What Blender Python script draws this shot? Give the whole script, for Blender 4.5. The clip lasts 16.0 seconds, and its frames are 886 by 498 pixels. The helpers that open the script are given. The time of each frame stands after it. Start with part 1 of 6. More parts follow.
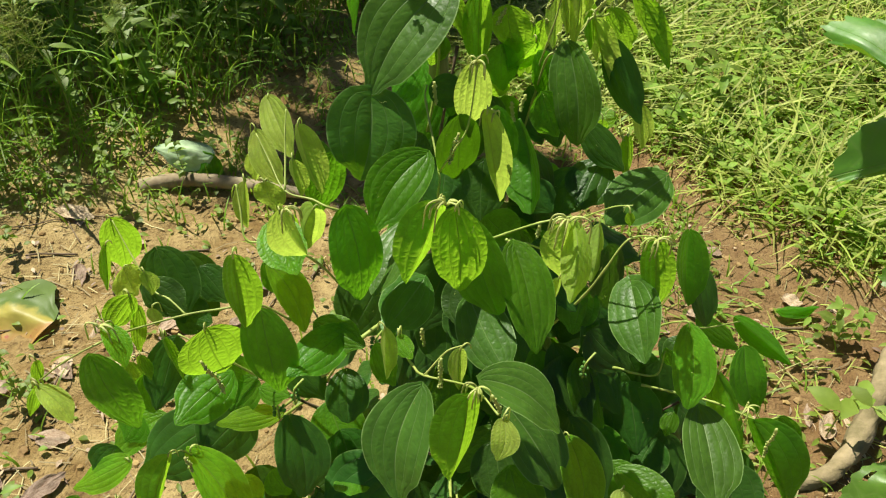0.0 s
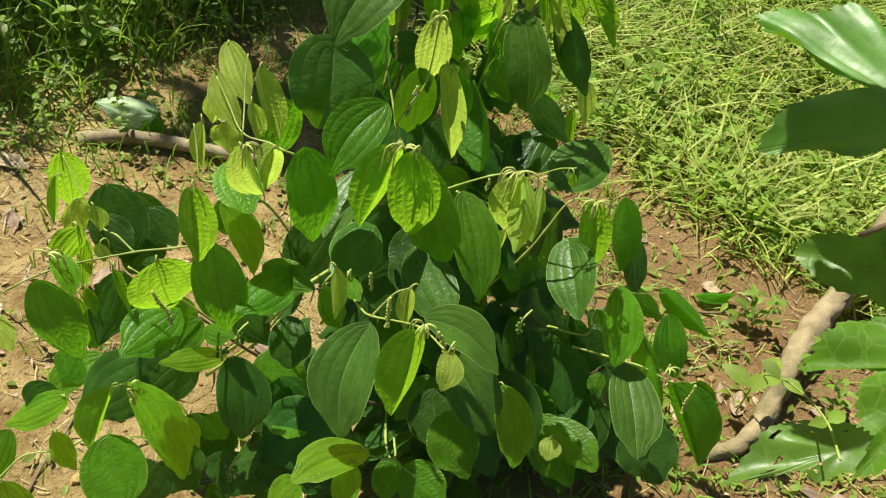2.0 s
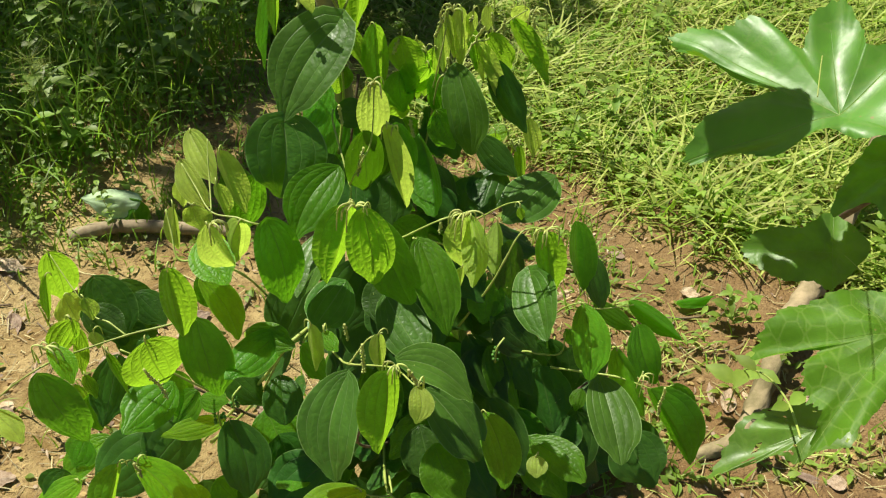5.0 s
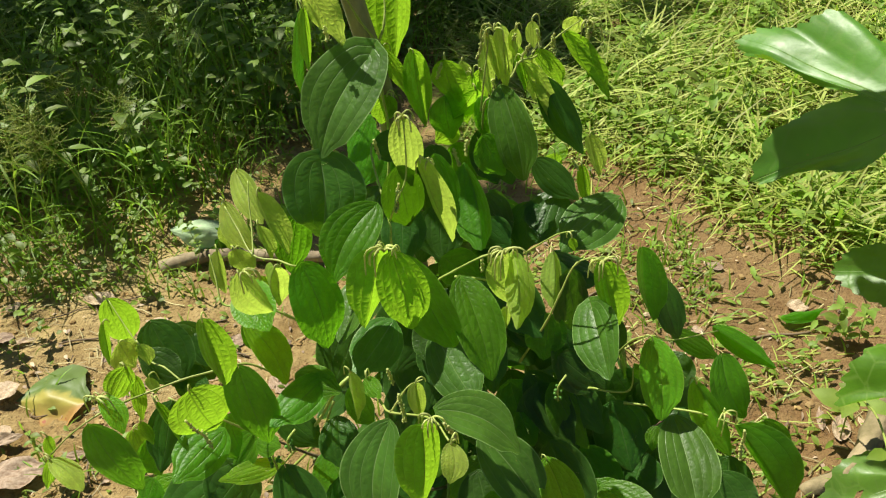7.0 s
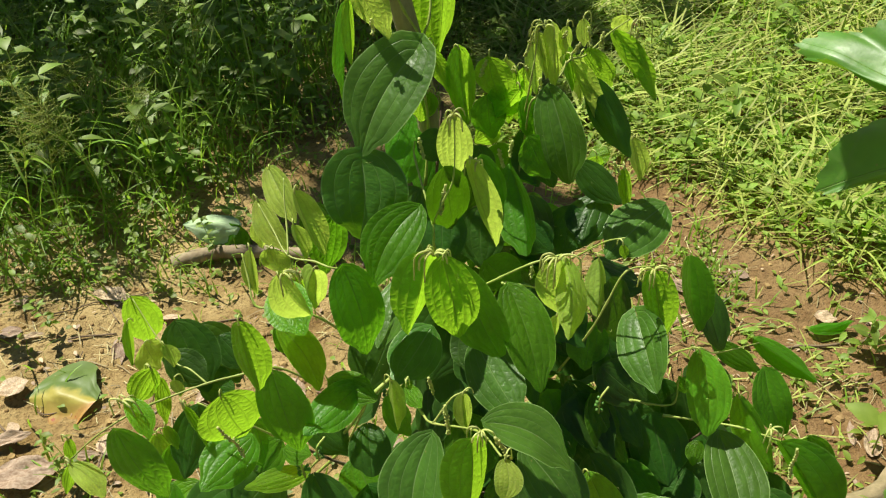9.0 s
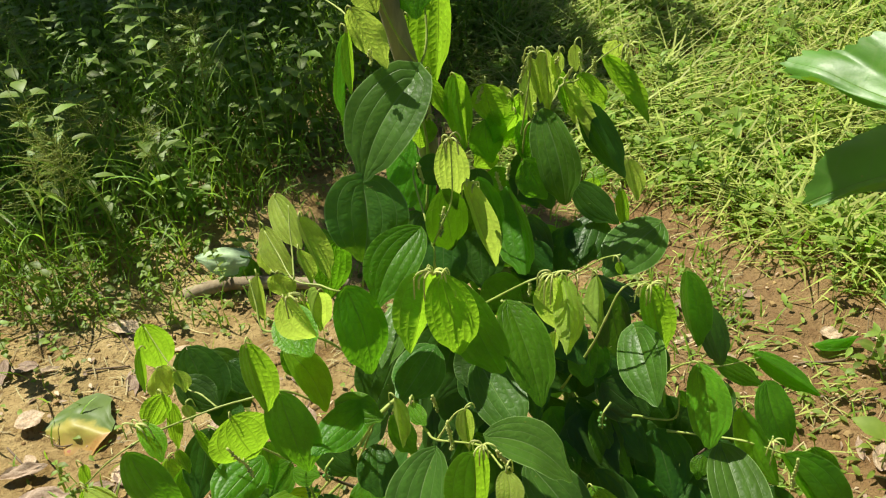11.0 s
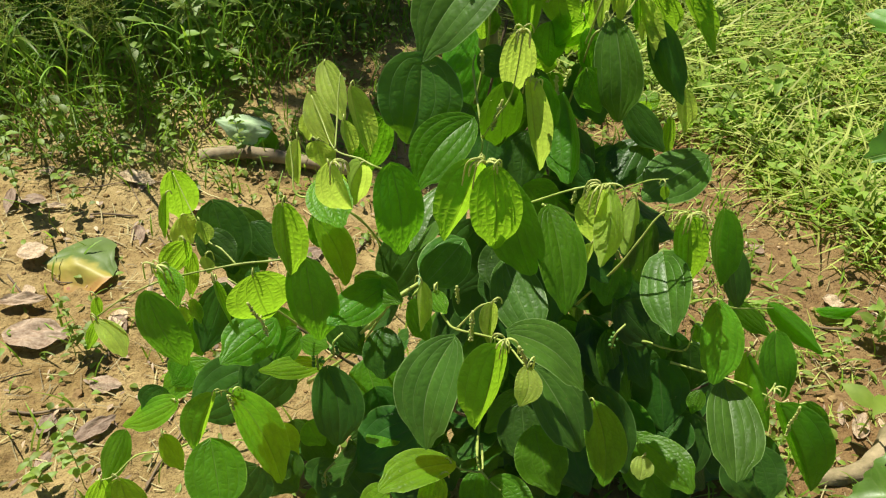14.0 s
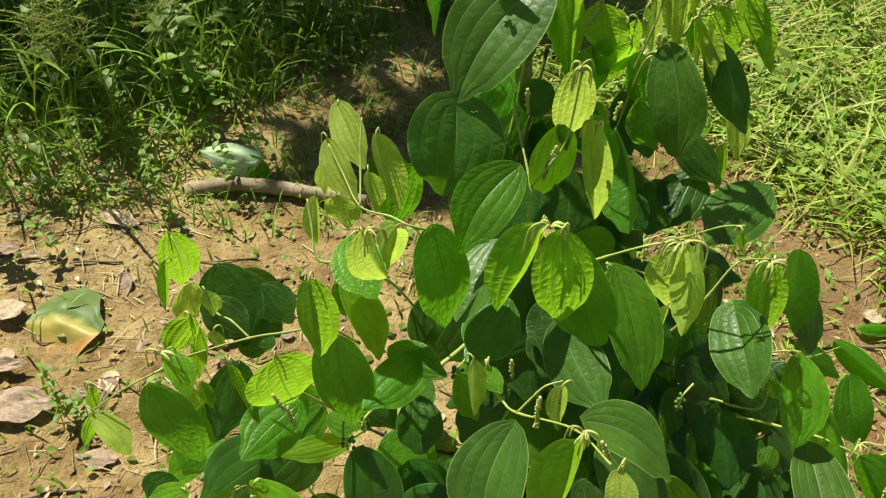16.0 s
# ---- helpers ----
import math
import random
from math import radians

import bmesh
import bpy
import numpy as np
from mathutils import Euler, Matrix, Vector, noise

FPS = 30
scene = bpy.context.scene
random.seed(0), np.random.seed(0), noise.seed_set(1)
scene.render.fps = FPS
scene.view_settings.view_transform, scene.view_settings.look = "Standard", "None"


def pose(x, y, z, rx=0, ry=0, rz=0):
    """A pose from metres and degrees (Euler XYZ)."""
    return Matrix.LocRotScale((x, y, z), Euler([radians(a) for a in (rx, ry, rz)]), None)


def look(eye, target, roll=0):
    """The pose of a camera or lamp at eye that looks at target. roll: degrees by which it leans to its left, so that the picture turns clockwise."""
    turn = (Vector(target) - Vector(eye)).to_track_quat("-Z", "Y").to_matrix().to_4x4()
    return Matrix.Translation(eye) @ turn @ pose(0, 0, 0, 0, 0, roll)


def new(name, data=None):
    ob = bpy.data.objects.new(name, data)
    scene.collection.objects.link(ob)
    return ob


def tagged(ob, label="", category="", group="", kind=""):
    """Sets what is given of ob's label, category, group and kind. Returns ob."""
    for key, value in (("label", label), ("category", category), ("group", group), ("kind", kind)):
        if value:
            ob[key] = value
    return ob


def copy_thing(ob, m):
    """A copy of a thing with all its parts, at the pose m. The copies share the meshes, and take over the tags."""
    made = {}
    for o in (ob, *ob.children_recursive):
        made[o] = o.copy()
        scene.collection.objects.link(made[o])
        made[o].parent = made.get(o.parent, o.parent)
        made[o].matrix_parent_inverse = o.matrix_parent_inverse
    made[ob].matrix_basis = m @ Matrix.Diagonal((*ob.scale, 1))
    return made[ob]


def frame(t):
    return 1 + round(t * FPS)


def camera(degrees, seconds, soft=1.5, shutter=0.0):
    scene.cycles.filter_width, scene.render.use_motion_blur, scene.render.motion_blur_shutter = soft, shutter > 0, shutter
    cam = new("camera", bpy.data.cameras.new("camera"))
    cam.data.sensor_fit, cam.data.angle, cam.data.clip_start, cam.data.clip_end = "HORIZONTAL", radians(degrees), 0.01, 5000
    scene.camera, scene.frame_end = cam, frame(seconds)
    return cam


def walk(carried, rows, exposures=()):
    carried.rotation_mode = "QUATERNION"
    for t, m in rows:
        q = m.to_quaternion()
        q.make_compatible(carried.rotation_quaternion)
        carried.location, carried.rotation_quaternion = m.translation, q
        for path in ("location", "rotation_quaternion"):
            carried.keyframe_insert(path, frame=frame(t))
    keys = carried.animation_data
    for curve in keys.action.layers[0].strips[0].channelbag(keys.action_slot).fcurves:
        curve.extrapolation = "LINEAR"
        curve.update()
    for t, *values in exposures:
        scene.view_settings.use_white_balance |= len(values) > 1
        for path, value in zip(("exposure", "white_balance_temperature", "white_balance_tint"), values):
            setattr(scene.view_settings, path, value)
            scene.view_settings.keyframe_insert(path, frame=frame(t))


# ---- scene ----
cam = camera(56.6, 16.0, soft=1.2)
PATH = [
    (0, (0.028, 0.021, 1.29), (0.107, 1.481, -0.075), 5),
    (0.5, (0.019, 0.066, 1.259), (0.185, 1.494, -0.131), 9.1),
    (1, (0.008, 0.033, 1.262), (0.255, 1.451, -0.127), 12.5),
    (1.5, (0.034, -0.022, 1.277), (0.325, 1.411, -0.088), 13.6),
    (2, (0.0, -0.051, 1.271), (0.258, 1.406, -0.075), 12.9),
    (2.5, (0.004, -0.102, 1.299), (0.264, 1.401, 0.006), 12.9),
    (3, (-0.009, -0.152, 1.323), (0.272, 1.375, 0.062), 12.3),
    (3.2, (-0.037, -0.178, 1.32), (0.265, 1.351, 0.067), 12.3),
    (5.3, (0.083, -0.088, 1.329), (0.261, 1.441, 0.052), 1.8),
    (5.5, (0.107, -0.07, 1.301), (0.232, 1.459, 0.017), 0.4),
    (6, (0.144, -0.034, 1.316), (0.175, 1.505, 0.039), -2.4),
    (6.5, (0.164, -0.044, 1.323), (0.133, 1.517, 0.072), -4.4),
    (7, (0.159, -0.037, 1.325), (0.095, 1.506, 0.053), -5.2),
    (7.5, (0.096, 0.007, 1.279), (-0.015, 1.507, -0.039), -5.4),
    (8, (0.067, -0.006, 1.299), (-0.066, 1.493, -0.017), -5),
    (8.5, (0.082, -0.003, 1.293), (-0.023, 1.504, -0.018), -4.4),
    (9, (0.093, 0.001, 1.308), (0.047, 1.54, 0.032), -3.5),
    (9.5, (0.103, -0.002, 1.324), (0.081, 1.576, 0.095), -3.9),
    (9.7, (0.103, 0.002, 1.319), (0.069, 1.591, 0.105), -4.3),
    (11.8, (0.112, -0.047, 1.309), (0.027, 1.541, 0.096), -5.2),
    (12, (0.094, -0.018, 1.278), (0.008, 1.526, 0.01), -4.8),
    (12.5, (0.1, 0.004, 1.257), (0.083, 1.483, -0.09), -0.8),
    (13, (0.103, -0.018, 1.278), (0.137, 1.44, -0.091), 4.9),
    (13.5, (0.041, -0.043, 1.285), (0.047, 1.417, -0.082), 7),
    (14, (0.045, -0.047, 1.282), (0.004, 1.414, -0.083), 5),
    (14.5, (0.058, -0.055, 1.275), (-0.015, 1.422, -0.071), 2.9),
    (15, (0.021, -0.021, 1.273), (-0.036, 1.445, -0.086), 2.9),
    (15.5, (-0.038, 0.064, 1.223), (-0.041, 1.499, -0.17), 4.4),
    (16, (-0.045, 0.103, 1.248), (-0.022, 1.555, -0.127), 3.9),
]
walk(cam, [(t, look(eye, target, roll)) for t, eye, target, roll in PATH], [(0, 0.1, 6750, 3), (16, 0.1, 6750, 3)])

# ---- light: high sun from the left and a little ahead, clear sky ----
SUN_EL, SUN_AZ = 61.0, -48.0      # degrees above the ground; degrees from +y towards +x
world = bpy.data.worlds.new("world")
scene.world = world
world.use_nodes = True
sky = world.node_tree.nodes.new("ShaderNodeTexSky")
sky.sky_type, sky.sun_disc = "NISHITA", False
sky.sun_elevation, sky.sun_rotation = radians(SUN_EL), radians(SUN_AZ)
world.node_tree.links.new(sky.outputs[0], world.node_tree.nodes["Background"].inputs[0])
world.node_tree.nodes["Background"].inputs[1].default_value = 0.045
sun = new("sun", bpy.data.lights.new("sun", "SUN"))
sun.data.energy, sun.data.angle, sun.data.color = 6.6, radians(0.53), (1.0, 0.95, 0.86)
TO_SUN = Vector((math.sin(radians(SUN_AZ)) * math.cos(radians(SUN_EL)), math.cos(radians(SUN_AZ)) * math.cos(radians(SUN_EL)), math.sin(radians(SUN_EL))))
sun.matrix_world = look(TO_SUN * 10, (0, 0, 0))


# ---- materials ----
def nodes_of(name):
    mat = bpy.data.materials.new(name)
    mat.use_nodes = True
    tree = mat.node_tree
    return mat, tree, tree.nodes["Principled BSDF"], tree.nodes["Material Output"]


def math_node(tree, op, a, b=None, c=None, clamp=False):
    n = tree.nodes.new("ShaderNodeMath")
    n.operation, n.use_clamp = op, clamp
    for i, v in enumerate((a, b, c)):
        if v is None:
            continue
        if isinstance(v, (int, float)):
            n.inputs[i].default_value = v
        else:
            tree.links.new(v, n.inputs[i])
    return n.outputs[0]


def mix_node(tree, fac, a, b, blend="MIX"):
    n = tree.nodes.new("ShaderNodeMix")
    n.data_type, n.blend_type = "RGBA", blend
    for i, v in ((0, fac), (6, a), (7, b)):
        if isinstance(v, (int, float)):
            n.inputs[i].default_value = v
        elif isinstance(v, tuple):
            n.inputs[i].default_value = (*v, 1.0)
        else:
            tree.links.new(v, n.inputs[i])
    return n.outputs[2]


def noise_node(tree, vector, scale, detail=4.0, rough=0.55):
    n = tree.nodes.new("ShaderNodeTexNoise")
    n.inputs["Scale"].default_value, n.inputs["Detail"].default_value, n.inputs["Roughness"].default_value = scale, detail, rough
    if vector is not None:
        tree.links.new(vector, n.inputs["Vector"])
    return n.outputs["Fac"]


def ramp(tree, value, lo, hi):
    n = tree.nodes.new("ShaderNodeMapRange")
    n.interpolation_type = "SMOOTHSTEP"
    n.inputs[1].default_value, n.inputs[2].default_value = lo, hi
    tree.links.new(value, n.inputs[0])
    return n.outputs[0]


def bump(tree, height, strength, distance, shader):
    n = tree.nodes.new("ShaderNodeBump")
    n.inputs["Strength"].default_value, n.inputs["Distance"].default_value = strength, distance
    tree.links.new(height, n.inputs["Height"])
    tree.links.new(n.outputs[0], shader.inputs["Normal"])
    return n.outputs[0]


def see_through(tree, shader, out, colour, share, normal=None):
    """Light that passes through a thin blade."""
    t = tree.nodes.new("ShaderNodeBsdfTranslucent")
    if isinstance(colour, tuple):
        t.inputs[0].default_value = (*colour, 1.0)
    else:
        tree.links.new(colour, t.inputs[0])
    if normal is not None:
        tree.links.new(normal, t.inputs["Normal"])
    m = tree.nodes.new("ShaderNodeMixShader")
    m.inputs[0].default_value = share
    tree.links.new(shader.outputs[0], m.inputs[1])
    tree.links.new(t.outputs[0], m.inputs[2])
    tree.links.new(m.outputs[0], out.inputs[0])


def leaf_material(name, face, vein, glow, share, rough, veins=(0.0, 0.36, 0.70), spots=0.0, ribs=9.0, relief=0.35, shine=0.5, mesh_vein=0.14, quilt=0.45):
    """A leaf blade: u runs across from -1 to 1 (as 0 to 1), v from base to tip."""
    mat, tree, shader, out = nodes_of(name)
    uv = tree.nodes.new("ShaderNodeUVMap")
    sep = tree.nodes.new("ShaderNodeSeparateXYZ")
    tree.links.new(uv.outputs[0], sep.inputs[0])
    s = math_node(tree, "ABSOLUTE", math_node(tree, "MULTIPLY_ADD", sep.outputs[0], 2.0, -1.0))
    v = sep.outputs[1]
    obj = tree.nodes.new("ShaderNodeTexCoord").outputs["Object"]
    info = tree.nodes.new("ShaderNodeObjectInfo").outputs["Random"]
    width = math_node(tree, "MULTIPLY_ADD", v, -0.032, 0.050)
    mask, side, gap = None, None, None
    for k in veins:
        d = math_node(tree, "ABSOLUTE", math_node(tree, "SUBTRACT", s, k))
        gap = d if gap is None else math_node(tree, "MINIMUM", gap, d)
        m = math_node(tree, "SUBTRACT", 1.0, math_node(tree, "DIVIDE", d, math_node(tree, "MULTIPLY", width, 0.9 if k == 0 else 0.45)), clamp=True)
        if k == 0:
            mask = m
        else:
            side = m if side is None else math_node(tree, "MAXIMUM", side, m)
    if side is not None:
        mask = math_node(tree, "MAXIMUM", mask, math_node(tree, "MULTIPLY", side, 0.5))
    # rungs that bow from one long vein to the next, and the pillows between them
    rung = math_node(tree, "ADD", math_node(tree, "MULTIPLY_ADD", v, 12.0, math_node(tree, "MULTIPLY", s, -2.2)), math_node(tree, "MULTIPLY", noise_node(tree, obj, 4.0, 2.0), 2.6))
    rung = math_node(tree, "ABSOLUTE", math_node(tree, "SUBTRACT", math_node(tree, "FRACT", rung), 0.5))
    pillow = math_node(tree, "MULTIPLY", ramp(tree, rung, 0.0, 0.34), ramp(tree, gap, 0.0, 0.13))
    rung = math_node(tree, "SUBTRACT", 1.0, ramp(tree, rung, 0.02, 0.10))
    rim = ramp(tree, s, 0.955, 0.99)
    # a net of small veins between the long ones
    net = tree.nodes.new("ShaderNodeTexVoronoi")
    net.feature = "DISTANCE_TO_EDGE"
    net.inputs["Scale"].default_value = ribs
    stretch = tree.nodes.new("ShaderNodeMapping")
    stretch.inputs["Scale"].default_value = (0.9, 1.2, 0.0)
    tree.links.new(obj, stretch.inputs[0])
    tree.links.new(stretch.outputs[0], net.inputs["Vector"])
    cell = ramp(tree, net.outputs["Distance"], 0.0, 0.22)
    rib = math_node(tree, "SUBTRACT", 1.0, ramp(tree, net.outputs["Distance"], 0.0, 0.07))
    big = noise_node(tree, obj, 3.0, 3.0)
    col = mix_node(tree, ramp(tree, big, 0.3, 0.72), tuple(c * 0.78 for c in face), tuple(min(1.0, c * 1.22) for c in face))
    hue = tree.nodes.new("ShaderNodeHueSaturation")
    tree.links.new(math_node(tree, "MULTIPLY_ADD", info, 0.03, 0.485), hue.inputs["Hue"])
    tree.links.new(math_node(tree, "MULTIPLY_ADD", info, 0.4, 0.8), hue.inputs["Value"])
    tree.links.new(col, hue.inputs["Color"])
    col = mix_node(tree, math_node(tree, "MULTIPLY", rib, mesh_vein), hue.outputs[0], vein)
    col = mix_node(tree, math_node(tree, "MULTIPLY", mask, 0.72), col, vein)
    col = mix_node(tree, math_node(tree, "MULTIPLY", rim, 0.7), col, tuple(min(1.0, c * 1.25) for c in vein))
    if spots:
        dots = tree.nodes.new("ShaderNodeTexVoronoi")
        dots.inputs["Scale"].default_value = 11.0
        tree.links.new(obj, dots.inputs["Vector"])
        keep = math_node(tree, "GREATER_THAN", noise_node(tree, obj, 5.0, 2.0), 0.60)
        spot = math_node(tree, "MULTIPLY", math_node(tree, "LESS_THAN", dots.outputs["Distance"], 0.10), keep)
        col = mix_node(tree, math_node(tree, "MULTIPLY", spot, spots), col, (0.30, 0.22, 0.08))
    tree.links.new(col, shader.inputs["Base Color"])
    shader.inputs["Specular IOR Level"].default_value = shine
    tree.links.new(math_node(tree, "MULTIPLY_ADD", noise_node(tree, obj, 20.0), 0.22, rough - 0.1), shader.inputs["Roughness"])
    height = math_node(tree, "ADD", math_node(tree, "SUBTRACT", math_node(tree, "MULTIPLY", cell, 0.22), math_node(tree, "MULTIPLY", mask, 1.5)), math_node(tree, "MULTIPLY", noise_node(tree, obj, 12.0, 4.0), 0.9))
    height = math_node(tree, "MULTIPLY_ADD", pillow, 0.9 * quilt, height)
    n = bump(tree, height, relief, 0.0016, shader)
    lines = math_node(tree, "MAXIMUM", mask, math_node(tree, "MAXIMUM", math_node(tree, "MULTIPLY", rib, 0.28), math_node(tree, "MULTIPLY", rung, 0.34 * quilt)))
    through_col = mix_node(tree, math_node(tree, "MULTIPLY", lines, 0.8), mix_node(tree, ramp(tree, big, 0.3, 0.7), tuple(c * 0.82 for c in glow), glow), tuple(c * 0.34 for c in glow))
    see_through(tree, shader, out, through_col, share, n)
    return mat


# the colours of dark and bright include how shaded or sunlit a leaf hangs
LEAF = {
    "dark": leaf_material("leaf_dark_shaded", (0.034, 0.098, 0.012), (0.11, 0.20, 0.05), (0.20, 0.50, 0.010), 0.30, 0.40, spots=0.3, relief=0.40, shine=0.45, mesh_vein=0.05, quilt=0.25),
    "mid": leaf_material("leaf_mature", (0.076, 0.215, 0.012), (0.22, 0.38, 0.07), (0.31, 0.78, 0.025), 0.50, 0.40, spots=0.5, relief=0.45, shine=0.40, mesh_vein=0.05),
    "deep": leaf_material("leaf_deep", (0.066, 0.168, 0.022), (0.27, 0.40, 0.14), (0.30, 0.64, 0.020), 0.28, 0.40, spots=0.6, relief=0.42, shine=0.45, mesh_vein=0.04, quilt=0.25),
    "bright": leaf_material("leaf_fresh", (0.125, 0.330, 0.016), (0.34, 0.54, 0.09), (0.55, 0.96, 0.045), 0.56, 0.42, spots=0.5, relief=0.48, shine=0.42, mesh_vein=0.07),
    "young": leaf_material("leaf_young", (0.40, 0.53, 0.095), (0.60, 0.70, 0.24), (0.76, 1.0, 0.13), 0.58, 0.46, relief=0.38, shine=0.4),
    "lobed": leaf_material("leaf_lobed", (0.105, 0.230, 0.030), (0.34, 0.44, 0.12), (0.38, 0.74, 0.022), 0.30, 0.42, veins=(0.0,), spots=0.8, ribs=7.0, relief=0.4, shine=0.65, quilt=0.0),
    "tender": leaf_material("leaf_tender", (0.085, 0.225, 0.018), (0.36, 0.50, 0.12), (0.38, 0.80, 0.022), 0.34, 0.52, veins=(0.0,), spots=0.6, ribs=7.0, relief=0.45, shine=0.26, mesh_vein=0.22, quilt=0.0),
    "pale": leaf_material("leaf_pale", (0.46, 0.58, 0.35), (0.54, 0.64, 0.38), (0.20, 0.40, 0.08), 0.2, 0.70, veins=(0.0,), spots=0.3, relief=0.2, shine=0.12),
}


def plain_material(name, a, b, scale, rough, relief=0.4, depth=0.002, share=0.0, glow=(0.2, 0.3, 0.05), spread=0.5, axis=None):
    """Two colours mixed by grain at two scales, a random tint per island or object, and relief."""
    mat, tree, shader, out = nodes_of(name)
    vec = tree.nodes.new("ShaderNodeTexCoord").outputs["Object"]
    if axis:
        m = tree.nodes.new("ShaderNodeMapping")
        m.inputs["Scale"].default_value = axis
        tree.links.new(vec, m.inputs[0])
        vec = m.outputs[0]
    fine, broad = noise_node(tree, vec, scale, 6.0, 0.65), noise_node(tree, vec, scale * 0.13, 3.0)
    f = math_node(tree, "ADD", math_node(tree, "MULTIPLY", fine, 0.6), math_node(tree, "MULTIPLY", broad, 0.4))
    col = mix_node(tree, ramp(tree, f, 0.36, 0.64), a, b)
    rnd = math_node(tree, "FRACT", math_node(tree, "ADD", tree.nodes.new("ShaderNodeNewGeometry").outputs["Random Per Island"], tree.nodes.new("ShaderNodeObjectInfo").outputs["Random"]))
    hue = tree.nodes.new("ShaderNodeHueSaturation")
    tree.links.new(math_node(tree, "MULTIPLY_ADD", rnd, spread, 1.0 - spread / 2), hue.inputs["Value"])
    tree.links.new(math_node(tree, "MULTIPLY_ADD", rnd, 0.03 * spread, 0.5 - 0.015 * spread), hue.inputs["Hue"])
    tree.links.new(col, hue.inputs["Color"])
    tree.links.new(hue.outputs[0], shader.inputs["Base Color"])
    shader.inputs["Roughness"].default_value = rough
    n = bump(tree, fine, relief, depth, shader)
    if share:
        see_through(tree, shader, out, mix_node(tree, 0.5, hue.outputs[0], glow), share, n)
    return mat


STEM = plain_material("green_stem", (0.30, 0.40, 0.07), (0.44, 0.50, 0.14), 60, 0.5, spread=0.3)
WOOD = plain_material("woody_stem", (0.12, 0.075, 0.045), (0.26, 0.19, 0.12), 50, 0.8, 0.6)
BARK = plain_material("bark", (0.20, 0.18, 0.09), (0.45, 0.41, 0.24), 26, 0.9, 0.8, 0.004, axis=(1, 1, 0.3), spread=0.15)
PALE_WOOD = plain_material("pale_wood", (0.23, 0.165, 0.10), (0.44, 0.36, 0.235), 26, 0.85, 0.8, 0.004, axis=(1, 1, 0.3), spread=0.1)
MOSSY = plain_material("mossy_bark", (0.15, 0.125, 0.055), (0.43, 0.33, 0.20), 13, 0.9, 1.0, 0.009, axis=(1, 1, 0.6), spread=0.1)
STRAW = plain_material("straw", (0.28, 0.23, 0.10), (0.46, 0.38, 0.20), 20, 0.7, 0.2, spread=1.0)
BERRY = plain_material("berry_skin", (0.07, 0.19, 0.03), (0.13, 0.28, 0.05), 70, 0.35)
SPIKE = plain_material("flower_spike", (0.54, 0.60, 0.16), (0.70, 0.74, 0.30), 200, 0.6, share=0.3, glow=(0.8, 0.9, 0.3))
GRASS = plain_material("grass_blade", (0.15, 0.29, 0.022), (0.27, 0.43, 0.05), 9, 0.5, 0.2, share=0.48, glow=(0.52, 0.76, 0.06), spread=0.9)
HAY = plain_material("cut_grass", (0.34, 0.42, 0.07), (0.54, 0.56, 0.17), 9, 0.55, 0.2, share=0.38, glow=(0.62, 0.74, 0.14), spread=0.8)
HERB = plain_material("sunlit_herb", (0.19, 0.31, 0.035), (0.34, 0.47, 0.085), 14, 0.6, 0.3, share=0.5, glow=(0.50, 0.76, 0.07), spread=0.7)
WEED = plain_material("weed_leaf", (0.155, 0.255, 0.034), (0.285, 0.385, 0.075), 14, 0.5, 0.3, share=0.45, glow=(0.42, 0.68, 0.05), spread=0.8)
DRY = plain_material("dry_leaf", (0.30, 0.19, 0.115), (0.58, 0.44, 0.32), 16, 0.7, 0.6, share=0.1, spread=0.9)
CLOD = plain_material("soil_clod", (0.24, 0.145, 0.055), (0.42, 0.285, 0.125), 40, 0.95, 0.9, 0.004)


